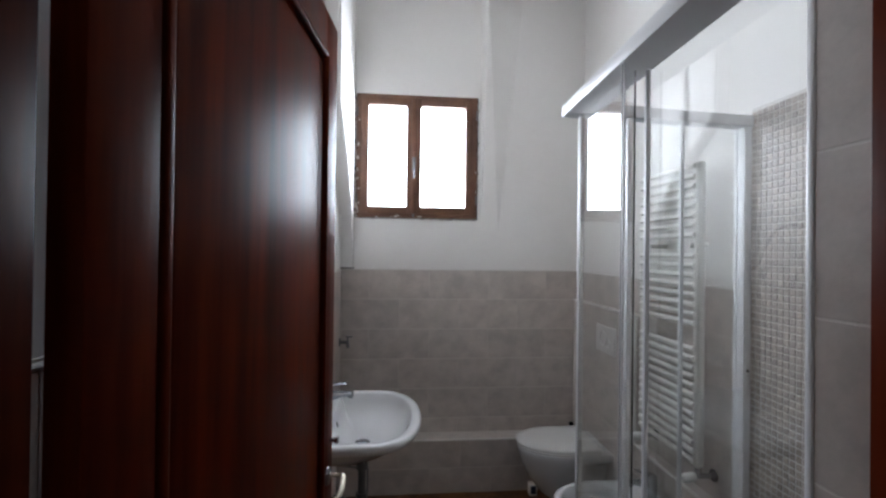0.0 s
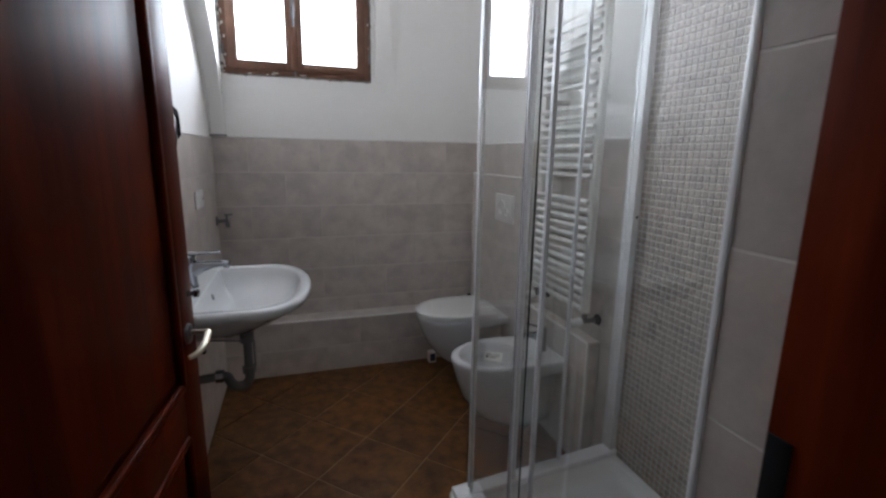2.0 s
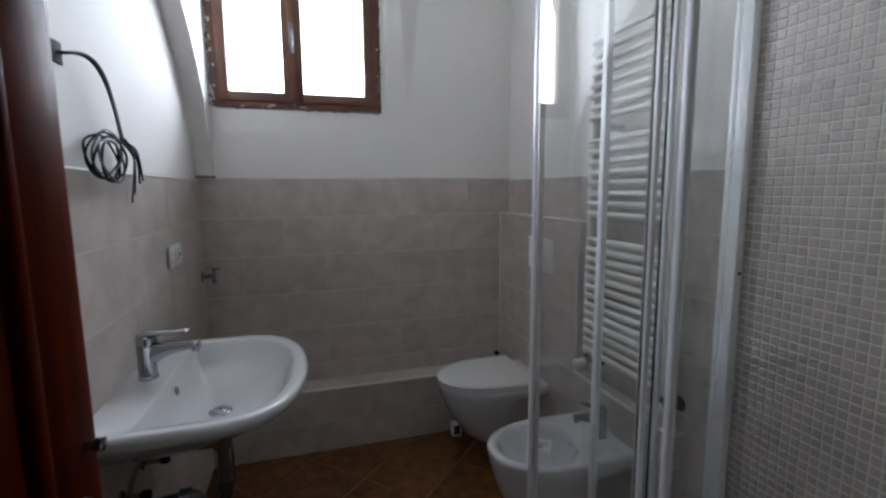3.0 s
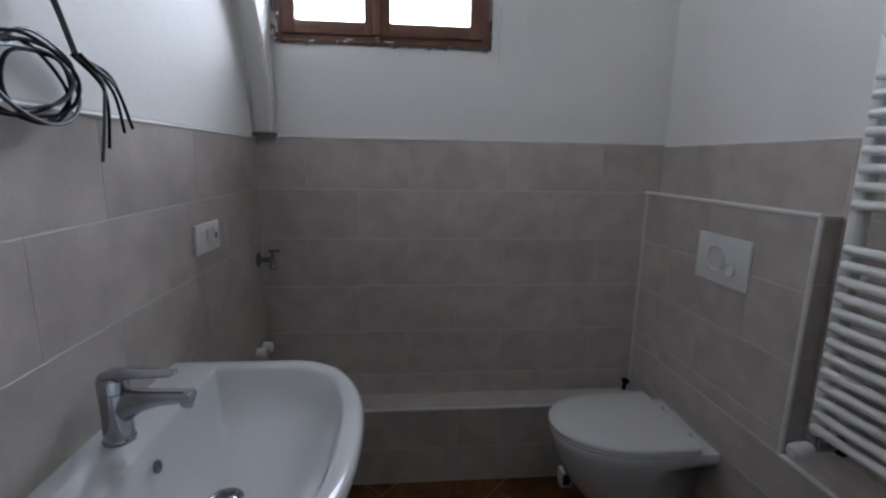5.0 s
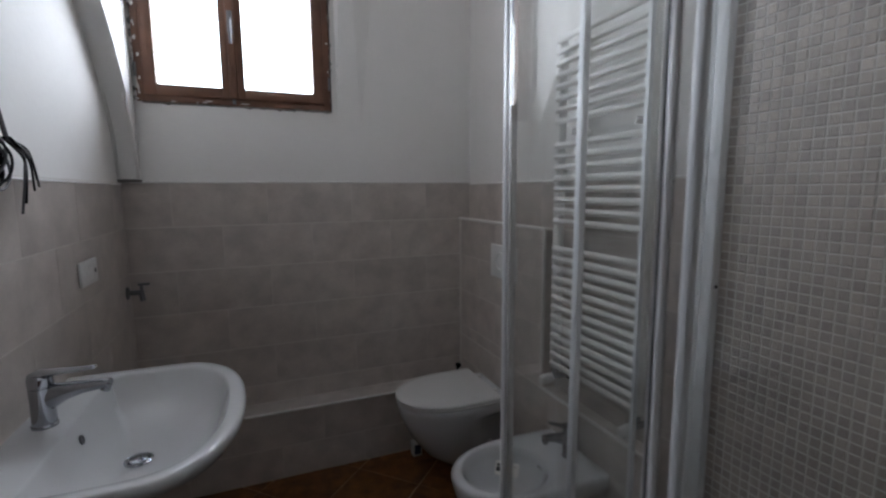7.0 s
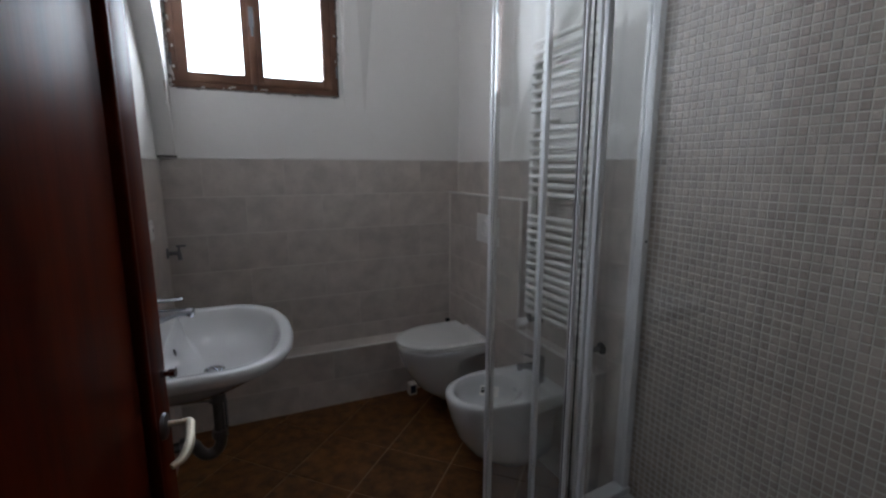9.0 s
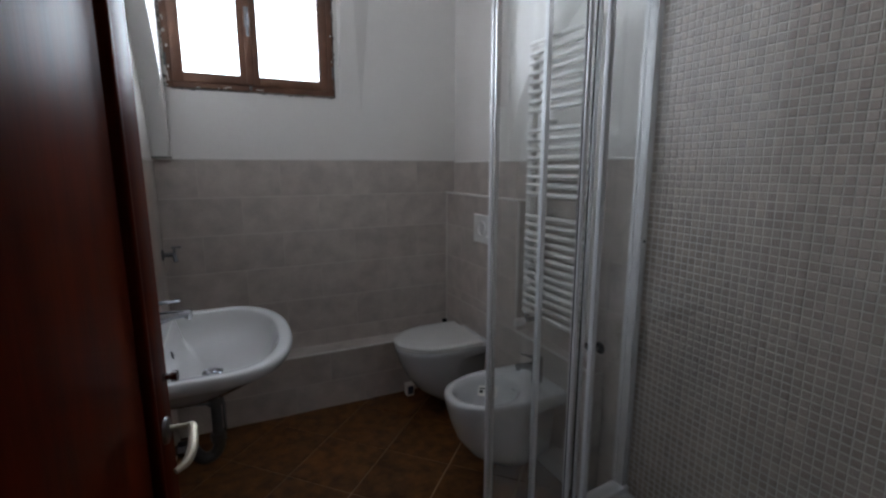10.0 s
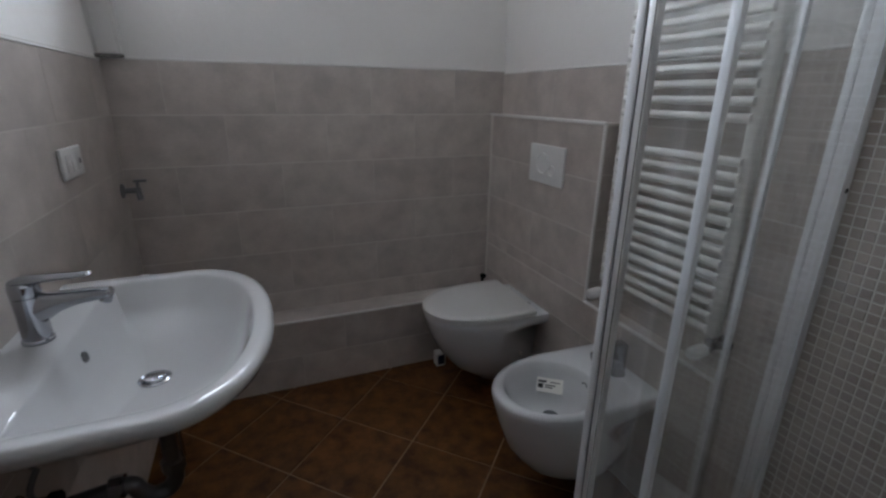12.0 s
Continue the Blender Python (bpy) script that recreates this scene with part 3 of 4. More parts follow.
for oy in (-0.12, 0.06):
    v = thing("stop_valve", (LEFT, CY + oy, 0.605), "small chrome stop valve with hose under the basin", "valve", "basin stop valves")
    part("rose", lathe((LEFT + 0.008, CY + oy, 0.605), (1, 0, 0), [(0, 0.024), (0.006, 0.02)], 18), CHROME, v)
    part("valve_body", tube([(LEFT + 0.01, CY + oy, 0.605), (LEFT + 0.06, CY + oy, 0.605)], 0.010, 12), CHROME, v)
    part("knob", lathe((LEFT + 0.055, CY + oy, 0.605), (1, 0, 0), [(0, 0.010), (0.004, 0.015), (0.022, 0.015), (0.026, 0.010)], 10), BLACK, v, "dark knob")
    part("hose", tube(smooth_path([(LEFT + 0.035, CY + oy, 0.605), (LEFT + 0.036, CY + oy, 0.645), (LEFT + 0.06, CY + oy * 0.6, 0.705), (LEFT + 0.068, CY + oy * 0.2, 0.745)]), 0.006, 8), STEEL, v, "braided hose")

# ---- toilet and bidet ----
def pan_ring(cy, z, reach, half, straight, p=2.15, back=0.0, heel=None, lift=0.045, stretch=1.113):
    """A ring that grows out of the cistern wall towards smaller x."""
    return [(PIER_X - 0.001 - u * stretch, cy + v, z + lift * min(1.0, z / 0.3)) for u, v in d_outline(back, reach, half, straight, p, back=heel)]


def toilet(cy):
    t = thing("toilet", (PIER_X - 0.25, cy, 0.09), "white ceramic wall-hung toilet with closed lid", "toilet")
    rings = [pan_ring(cy, 0.080, 0.20, 0.085, 0.10, heel=0.055), pan_ring(cy, 0.095, 0.28, 0.115, 0.13, heel=0.065), pan_ring(cy, 0.16, 0.36, 0.146, 0.17, heel=0.075), pan_ring(cy, 0.24, 0.418, 0.170, 0.19, heel=0.085), pan_ring(cy, 0.315, 0.452, 0.185, 0.20, heel=0.095), pan_ring(cy, 0.345, 0.460, 0.190, 0.20, heel=0.155),
             pan_ring(cy, 0.358, 0.463, 0.192, 0.21, heel=0.178), pan_ring(cy, 0.375, 0.466, 0.194, 0.21, heel=0.182), pan_ring(cy, 0.395, 0.469, 0.196, 0.21, heel=0.184), pan_ring(cy, 0.402, 0.464, 0.192, 0.21, heel=0.180)]
    part("bowl", loft(rings), CERAMIC, t, smooth=60)
    part("seat", loft([pan_ring(cy, z, r, h, 0.22, 2.1, 0.075) for z, r, h in ((0.4045, 0.466, 0.191), (0.405, 0.472, 0.196), (0.413, 0.472, 0.196), (0.4145, 0.468, 0.193))]), SEAT, t, smooth=50)
    part("lid", loft([pan_ring(cy, z, r, h, 0.22, 2.1, 0.068) for z, r, h in ((0.4175, 0.469, 0.194), (0.418, 0.475, 0.198), (0.430, 0.475, 0.198), (0.436, 0.468, 0.192), (0.439, 0.44, 0.165), (0.4405, 0.38, 0.10))]), SEAT, t, "smooth white closed lid", smooth=50)
    for s in (-0.09, 0.09):
        part("hinge", lathe((PIER_X - 0.055, cy + s, 0.447), (0, 0, 1), [(0, 0.012), (0.026, 0.012), (0.030, 0.008), (0.030, 0.001)], 14), SEAT, t)
    part("side_fixing", lathe((PIER_X - 0.10, cy - 0.125, 0.23), (0, -1, 0), [(0, 0.001), (0, 0.010), (0.006, 0.009), (0.006, 0.001)], 14), WHITE_PLASTIC, t)


def bidet(cy):
    t = thing("bidet", (PIER_X - 0.25, cy, 0.09), "white ceramic wall-hung bidet with open bowl", "bidet")

    def ring(*a, **k):
        return pan_ring(*a, lift=0.035, stretch=1.084, **k)

    def bowl(z, u0, u1, half):
        n = len(d_outline(0, 1, 1, 0.5, 2))
        ref = d_outline(0.0, 0.47, 0.18, 0.21, 2.15)
        c = (u0 + u1) / 2
        res = []
        for u, v in ref:
            a = math.atan2(v / 0.18, (u - 0.24) / 0.23)
            res.append((PIER_X - 1.084 * (c + (u1 - u0) / 2 * math.cos(a)), cy + half * math.sin(a), z + 0.035))
        return res
    rings = [ring(cy, 0.080, 0.22, 0.09, 0.10, heel=0.055), ring(cy, 0.095, 0.30, 0.118, 0.13, heel=0.065), ring(cy, 0.15, 0.372, 0.143, 0.16, heel=0.075), ring(cy, 0.23, 0.428, 0.163, 0.18, heel=0.085), ring(cy, 0.315, 0.456, 0.176, 0.20, heel=0.095), ring(cy, 0.345, 0.463, 0.180, 0.20, heel=0.150), ring(cy, 0.360, 0.467, 0.182, 0.21, heel=0.172),
             ring(cy, 0.385, 0.472, 0.184, 0.21, heel=0.176), ring(cy, 0.405, 0.474, 0.185, 0.21, heel=0.177), ring(cy, 0.416, 0.470, 0.182, 0.21, heel=0.174), ring(cy, 0.420, 0.457, 0.172, 0.205, heel=0.165),
             bowl(0.419, 0.140, 0.442, 0.150), bowl(0.412, 0.147, 0.434, 0.142), bowl(0.385, 0.153, 0.425, 0.133), bowl(0.34, 0.168, 0.402, 0.112), bowl(0.30, 0.20, 0.36, 0.075), bowl(0.288, 0.26, 0.30, 0.02)]
    part("bowl", loft(rings), CERAMIC, t, smooth=60)
    part("drain", lathe((PIER_X - 0.30, cy, 0.323), (0, 0, 1), [(0, 0.001), (0, 0.026), (0.004, 0.027), (0.006, 0.02), (0.004, 0.001)], 24), CHROME, t, "chrome drain")
    part("overflow", lathe((PIER_X - 0.168, cy, 0.407), (-1, 0, 0.3), [(-0.004, 0.001), (-0.004, 0.016), (0.003, 0.016), (0.003, 0.012), (0.0, 0.010)], 18), DARK_HOLE, t, "dark overflow ring")
    tag = thing("paper_label", (PIER_X - 0.26, cy + 0.04, 0.355), "white paper label with small black print in bidet", "label")
    lay, up = Vector((0.8, -0.6, 0.0)), Vector((-0.35, -0.45, 0.82)).normalized()
    across = lay.cross(up)
    m = Matrix.Translation((1.600, cy + 0.045, 0.412)) @ Matrix((-across, lay, up)).transposed().to_4x4()
    sheet = box(-0.026, 0.026, -0.045, 0.045, -0.0006, 0.0006)
    bmesh.ops.transform(sheet, matrix=m, verts=sheet.verts)
    part("sheet", sheet, PAPER, tag)
    for u0, u1, v0, v1 in ((0.008, 0.016, -0.040, -0.012), (-0.012, 0.004, -0.040, -0.022), (-0.002, 0.002, -0.016, 0.02), (-0.010, -0.006, -0.016, 0.010), (0.010, 0.013, 0.0, 0.035)):
        bar = box(u0, u1, v0, v1, 0.0008, 0.0012)
        bmesh.ops.transform(bar, matrix=m, verts=bar.verts)
        part("print", bar, INK, tag, "black print")


toilet(4.135)
bidet(3.490)
mixer((PIER_X - 0.058, 3.462, 0.456), (-1, 0.12, 0), 0.112, 0.108, "chrome single-lever mixer tap on the bidet", 0.12)

plate = thing("flush_plate", (PIER_X, 4.06, 1.095), "white flush plate with two round buttons", "flush plate")
part("plate", box(PIER_X - 0.011, PIER_X, 3.936, 4.184, 1.015, 1.178, 0.004, 3), WHITE_PLASTIC, plate)
part("large_button", lathe((PIER_X - 0.010, 4.081, 1.099), (-1, 0, 0), [(0, 0.046), (0.006, 0.045), (0.007, 0.041), (0.002, 0.038), (0.002, 0.001)], 28), WHITE_PLASTIC, plate)
part("small_button", lathe((PIER_X - 0.010, 4.011, 1.075), (-1, 0, 0), [(0, 0.024), (0.006, 0.023), (0.007, 0.020), (0.002, 0.017), (0.002, 0.001)], 24), WHITE_PLASTIC, plate)

brush = thing("small_carton", (1.525, 4.38, 0), "small white carton with dark blue front on the floor", "carton")
part("carton_body", box(1.507, 1.557, 4.378, 4.428, 0.0, 0.075, 0.003), WHITE_PLASTIC, brush)
part("carton_front", box(1.514, 1.550, 4.375, 4.379, 0.012, 0.066, 0.001), NAVY, brush, "dark blue front")

# ---- radiator ----
RX, RY0, RY1, RZ0, RZ1 = 1.872, 3.178, 3.645, 0.732, 2.005
rad = thing("towel_radiator", (RX, (RY0 + RY1) / 2, RZ0), "white enamelled towel radiator with round bars", "radiator")
for y in (RY0, RY1 - 0.036):
    part("upright", box(RX - 0.018, RX + 0.018, y, y + 0.036, RZ0, RZ1, 0.012, 3), ENAMEL, rad)
zs = [0.757 + k * 0.0385 for k in range(13)] + [1.325 + k * 0.0405 for k in range(8)] + [1.697 + k * 0.0412 for k in range(8)]
first = None
for z in zs:
    if first is None:
        first = part("bar", tube([(RX - 0.020, RY0 + 0.02, z), (RX - 0.020, RY1 - 0.02, z)], 0.0115, 12), ENAMEL, rad)
        base_z = z
    else:
        again(first, rad, (0, 0, z - base_z))
for y in (RY0 + 0.08, RY1 - 0.08):
    for z in (1.655,):
        part("bracket", tube([(RX - 0.008, y, z), (RIGHT, y, z)], 0.012, 12), ENAMEL, rad)
for y, nm in ((RY0 + 0.018, 1), (RY1 - 0.018, -1)):
    v = part("valve", tube(smooth_path([(RX, y, RZ0 + 0.01), (RX, y, RZ0 - 0.03), (RX + 0.004, y, RZ0 - 0.04)]), 0.012, 12, bm=tube([(RX, y, RZ0 - 0.036), (RIGHT, y, RZ0 - 0.036)], 0.011, 12)), CHROME, rad, "chrome valve")
    part("valve_rose", lathe((RIGHT - 0.008, y, RZ0 - 0.036), (-1, 0, 0), [(0, 0.026), (0.004, 0.024), (0.006, 0.014)], 18), BLACK, v)
    part("thermostat_head", lathe((RX - 0.012, y, RZ0 - 0.036), (-1, 0, -0.15), [(0, 0.013), (0.008, 0.018), (0.03, 0.020), (0.05, 0.019), (0.058, 0.014), (0.058, 0.001)], 18), WHITE_PLASTIC, v, "white plastic valve head")

# ---- shower ----
TRAY_Z = 0.155
CORNER, NEAR = Vector((SHOWER_X, SHOWER_Y, 0)), Vector((NEAR_X, SHOWER_NEAR, 0))
run = (NEAR - CORNER).normalized()
side = Vector((run.y, -run.x, 0))
if side.x < 0:
    side = -side
RUN = (NEAR - CORNER).length


def askew_box(u0, u1, d0, d1, z0, z1, bevel=0.0):
    """A box along the shower's askew front: u from the corner towards the door, d inwards."""
    bb = box(u0, u1, d0, d1, z0, z1, bevel, 2)
    for v in bb.verts:
        v.co = CORNER + run * v.co.x + side * v.co.y + Vector((0, 0, v.co.z))
    return bb


tray = thing("shower_tray", (1.6, 2.5, 0), "white acrylic shower tray with rounded rim", "shower tray")


def tray_ring(m, z, r=0.03):
    x0, x1, y0, y1 = SHOWER_X - 0.068 + m, RIGHT - 0.002 - m * 0.4, SHOWER_NEAR + 0.002 + m * 0.4, SHOWER_Y + 0.045 - m
    pts = []
    for cx, cy, a0 in ((x1 - r, y1 - r, 0), (x0 + r, y1 - r, 90), (x0 + r, y0 + r, 180), (x1 - r, y0 + r, 270)):
        for k in range(6):
            a = radians(a0 + 18 * k)
            x, y = cx + r * math.cos(a), cy + r * math.sin(a)
            x -= (SHOWER_X - NEAR_X) * (SHOWER_Y - y) / (SHOWER_Y - SHOWER_NEAR) * (RIGHT - x) / (RIGHT - SHOWER_X)
            y += SHOWER_SKEW * (x - SHOWER_X) * (y - SHOWER_NEAR) / (SHOWER_Y - SHOWER_NEAR)
            pts.append((x, y, z))
    return pts


part("basin", loft([tray_ring(0.004, 0.0), tray_ring(0.0, 0.01), tray_ring(0.0, TRAY_Z - 0.012), tray_ring(0.006, TRAY_Z - 0.002), tray_ring(0.014, TRAY_Z), tray_ring(0.075, TRAY_Z), tray_ring(0.085, TRAY_Z - 0.006, 0.05), tray_ring(0.10, TRAY_Z - 0.045, 0.06), tray_ring(0.13, TRAY_Z - 0.055, 0.07)]), ACRYLIC, tray, smooth=50)
part("drain", lathe((1.6, 2.4, TRAY_Z - 0.056), (0, 0, 1), [(0, 0.001), (0, 0.045), (0.004, 0.044), (0.006, 0.02), (0.006, 0.001)], 28), CHROME, tray, "chrome drain cover")

SH_TOP = 2.14
enc = thing("shower_enclosure", (1.6, 2.5, TRAY_Z), "corner shower enclosure with white profiles and sliding glass", "shower enclosure")
ZA, ZB = TRAY_Z + 0.026, SH_TOP - 0.02


def far_box(x0, x1, d0, d1, z0, z1, bevel=0.0):
    """A box along the window side of the shower: d towards the window from its line."""
    bb = box(x0, x1, d0, d1, z0, z1, bevel, 2)
    for v in bb.verts:
        v.co.y += SHOWER_Y + SHOWER_SKEW * (v.co.x - SHOWER_X)
    return bb


def post(name, x0, x1, d0, d1, mat, label="", z0=ZA, z1=ZB):
    return part(name, far_box(x0, x1, d0, d1, z0, z1, 0.003), mat, enc, label)


def askew_post(name, u0, u1, d0, d1, mat, label="", z0=ZA, z1=ZB):
    return part(name, askew_box(u0, u1, d0, d1, z0, z1, 0.003), mat, enc, label)


for za, zb in ((SH_TOP - 0.042, SH_TOP), (TRAY_Z, TRAY_Z + 0.028)):
    part("rail", far_box(SHOWER_X - 0.060, RIGHT, -0.048, 0.016, za, zb, 0.004), PROFILE, enc, "white rail")
    part("rail", askew_box(0.046, RUN, -0.060, 0.046, za, zb - 0.0005, 0.004), PROFILE, enc, "white rail")
post("wall_profile", RIGHT - 0.036, RIGHT, 0.002, 0.022, PROFILE, "white wall profile", TRAY_Z, SH_TOP)
wall_post = post("wall_profile", RIGHT - 0.035, RIGHT, -0.036, 0.002, PROFILE, "white wall profile", TRAY_Z, SH_TOP - 0.001)
part("screw", lathe((RIGHT - 0.016, SHOWER_END - 0.0375, 1.180), (0, -1, 0), [(0, 0.006), (0.002, 0.005), (0.002, 0.001)], 12), BLACK, wall_post, "dark screw")
askew_post("wall_profile", RUN - 0.014, RUN, -0.008, 0.045, PROFILE, "white wall profile", TRAY_Z, SH_TOP)
# side facing the window: sliding leaf on the outer track, fixed pane on the inner
post("stile", SHOWER_X - 0.001, SHOWER_X + 0.014, -0.017, 0.001, PROFILE, "white corner stile")
post("stile", 1.664, 1.679, -0.006, 0.010, PROFILE)
post("stile", 1.430, 1.446, -0.042, -0.022, PROFILE)
# side facing the basin
askew_post("seal", 0.017, 0.021, 0.001, 0.010, BLACK, "black rubber seal")
askew_post("stile", 0.021, 0.042, -0.001, 0.012, CHROME_PROFILE, "grey corner stile")
askew_post("stile", 0.457, 0.462, -0.054, -0.048, PROFILE, "white stile of the sliding leaf")
askew_post("seal", 0.462, 0.4645, -0.053, -0.049, BLACK, "black rubber seal")
askew_post("stile", 0.4645, 0.475, -0.054, -0.048, PROFILE, "white stile of the sliding leaf")
askew_post("stile", 0.421, 0.436, 0.026, 0.040, PROFILE)
panes = [far_box(SHOWER_X + 0.012, 1.665, 0.0, 0.005, ZA - 0.01, ZB - 0.01), far_box(1.446, RIGHT - 0.034, -0.035, -0.030, ZA - 0.01, ZB - 0.01),
         askew_box(0.040, 0.430, -0.006, -0.001, ZA - 0.01, ZB - 0.01), askew_box(0.434, RUN - 0.012, 0.031, 0.036, ZA - 0.01, ZB - 0.01)]
for p in panes:
    g = part("pane", p, SHOWER_GLASS, enc, "clear glass pane")
    g.visible_shadow = False

# ---- things on the basin wall ----
sock = thing("wall_socket", (LEFT, 4.045, 1.17), "white wall socket on grey tiles above the basin", "socket")
part("plate", box(LEFT + 0.007, LEFT + 0.018, 3.965, 4.125, 1.132, 1.217, 0.004, 3), WHITE_PLASTIC, sock)
for y in (4.002, 4.045, 4.088):
    part("insert", box(LEFT + 0.017, LEFT + 0.021, y - 0.018, y + 0.018, 1.150, 1.200, 0.002), WHITE_PLASTIC, sock)
for y in (4.088,):
    part("socket_hole", lathe((LEFT + 0.0205, y, 1.175), (1, 0, 0), [(0, 0.001), (0, 0.009), (0.001, 0.009), (0.001, 0.001)], 16), DARK_HOLE, sock, "dark socket hole")

tapv = thing("washing_machine_tap", (LEFT, 4.525, 1.0), "small dull chrome wall tap near the corner", "tap")
part("rose", lathe((LEFT + 0.007, 4.525, 1.0), (1, 0, 0), [(0, 0.030), (0.006, 0.026), (0.010, 0.014)], 20), STEEL, tapv)
part("tap_body", tube([(LEFT + 0.01, 4.525, 1.0), (LEFT + 0.070, 4.525, 1.0)], 0.011, 12), STEEL, tapv)
part("outlet", tube([(LEFT + 0.06, 4.525, 1.0), (LEFT + 0.068, 4.51, 0.965)], 0.011, 12), STEEL, tapv)
part("tap_handle", tube([(LEFT + 0.062, 4.525, 1.01), (LEFT + 0.062, 4.525, 1.035)], 0.006, 8, bm=box(LEFT + 0.05, LEFT + 0.095, 4.515, 4.535, 1.032, 1.042, 0.003)), STEEL, tapv)

for y, z in ((4.445, 0.632), (4.53, 0.622)):
    st = thing("pipe_stub", (LEFT, y, z), "capped white pipe stub on the tiled wall", "pipe stub", "pipe stubs")
    part("cap", lathe((LEFT + 0.006, y, z), (1, 0, 0), [(0, 0.022), (0.030, 0.022), (0.036, 0.018), (0.036, 0.001)], 18), WHITE_PLASTIC, st)

stop = thing("cistern_stop_tap", (PIER_X, 4.57, LEDGE_H), "small dark stop tap on the ledge", "tap")
part("stem", tube([(PIER_X - 0.02, 4.578, LEDGE_H - 0.008), (PIER_X - 0.02, 4.578, LEDGE_H + 0.05)], 0.008, 10), BLACK, stop)
part("knob", lathe((PIER_X - 0.02, 4.575, LEDGE_H + 0.045), (0, -1, 0.2), [(-0.012, 0.012), (0.018, 0.014), (0.022, 0.001)], 12), BLACK, stop)

# coil of loose cables hanging from a hole in the wall
coil = thing("cable_coil", (LEFT, 3.47, 1.47), "loose coil of black and grey electric cables on wall", "cable")
part("outlet_hole", box(LEFT - 0.002, LEFT + 0.003, 3.245, 3.305, 1.715, 1.765, 0.001), BLACK, coil, "dark outlet in the wall")
rng = random.Random(9)
KN = Vector((LEFT + 0.030, 3.535, 1.575))
for k in range(3):
    o = Vector((rng.uniform(-0.004, 0.006), rng.uniform(-0.006, 0.006), rng.uniform(-0.004, 0.004)))
    part("drop", tube(smooth_path([(LEFT, 3.275 + k * 0.008, 1.74), Vector((LEFT + 0.03, 3.35, 1.752)) + o, Vector((LEFT + 0.035, 3.425, 1.725)) + o * 1.5, Vector((LEFT + 0.033, 3.49, 1.655)) + o, KN + o]), 0.0032, 6), (BLACK, GREY_CABLE)[k % 2], coil)
for k in range(6):
    ry, rz = 0.092 + rng.uniform(-0.026, 0.018), 0.064 + rng.uniform(-0.014, 0.008)
    c = Vector((LEFT + 0.030 + rng.uniform(-0.008, 0.012), KN.y - 0.02 - ry + rng.uniform(-0.012, 0.02), 1.522 + rng.uniform(-0.012, 0.010)))
    tilt = rng.uniform(-0.15, 0.25)
    pts = []
    for j in range(41):
        a = math.tau * j / 40 * 1.04
        y, z = ry * math.cos(a) * (1 + 0.05 * math.sin(2 * a + k)), rz * math.sin(a) * (1 + 0.08 * math.cos(3 * a + k))
        pts.append((c.x + 0.010 * math.sin(a + k), c.y + y * math.cos(tilt) - z * math.sin(tilt), c.z + y * math.sin(tilt) + z * math.cos(tilt)))
    part("loop", tube(pts, 0.0030, 6), (BLACK, GREY_CABLE, BLACK)[k % 3], coil)
for k, e in enumerate(((3.685, 1.462), (3.675, 1.479), (3.655, 1.452), (3.575, 1.395), (3.60, 1.42))):
    o = Vector((rng.uniform(-0.006, 0.01), 0, 0))
    part("loose_end", tube(smooth_path([KN + o, (KN.x + 0.012, KN.y + 0.032 + 0.006 * (5 - k), KN.z - 0.020 - 0.005 * k), (KN.x + 0.01, (KN.y + e[0]) / 2 + 0.026, (KN.z + e[1]) / 2), (LEFT + 0.03, e[0], e[1])]), 0.0030, 6), (BLACK, GREY_CABLE)[k % 2], coil)

# ---- tiles, piece by piece ----
SHARED = {}


def clip_poly(poly, x0, x1, y0, y1):
    for ax, lim, sign in ((0, x0, 1), (0, x1, -1), (1, y0, 1), (1, y1, -1)):
        res = []
        for i, p in enumerate(poly):
            q = poly[(i + 1) % len(poly)]
            a, b = (p[ax] - lim) * sign, (q[ax] - lim) * sign
            if a >= 0:
                res.append(p)
            if a * b < 0:
                t = a / (a - b)
                res.append((p[0] + t * (q[0] - p[0]), p[1] + t * (q[1] - p[1])))
        poly = res
        if not poly:
            return []
    return poly


def slab_mesh(name, poly, thick, bevel, mat):
    """A flat tile with chamfered upper edges, upper face at z = 0."""
    n = len(poly)
    cx, cy = sum(p[0] for p in poly) / n, sum(p[1] for p in poly) / n
    inner = []
    for x, y in poly:
        d = math.hypot(x - cx, y - cy)
        f = max(0.0, 1 - bevel * 1.4 / max(d, 1e-6))
        inner.append((cx + (x - cx) * f, cy + (y - cy) * f))
    verts = [(x, y, -thick) for x, y in poly] + [(x, y, -bevel * 0.6) for x, y in poly] + [(x, y, 0) for x, y in inner]
    faces = [tuple(range(2 * n, 3 * n))]
    for r in (0, n):
        for i in range(n):
            j = (i + 1) % n
            faces.append((r + i, r + j, r + n + j, r + n + i))
    me = bpy.data.meshes.new(name)
    me.from_pydata(verts, [], faces)
    me.materials.append(mat)
    return me


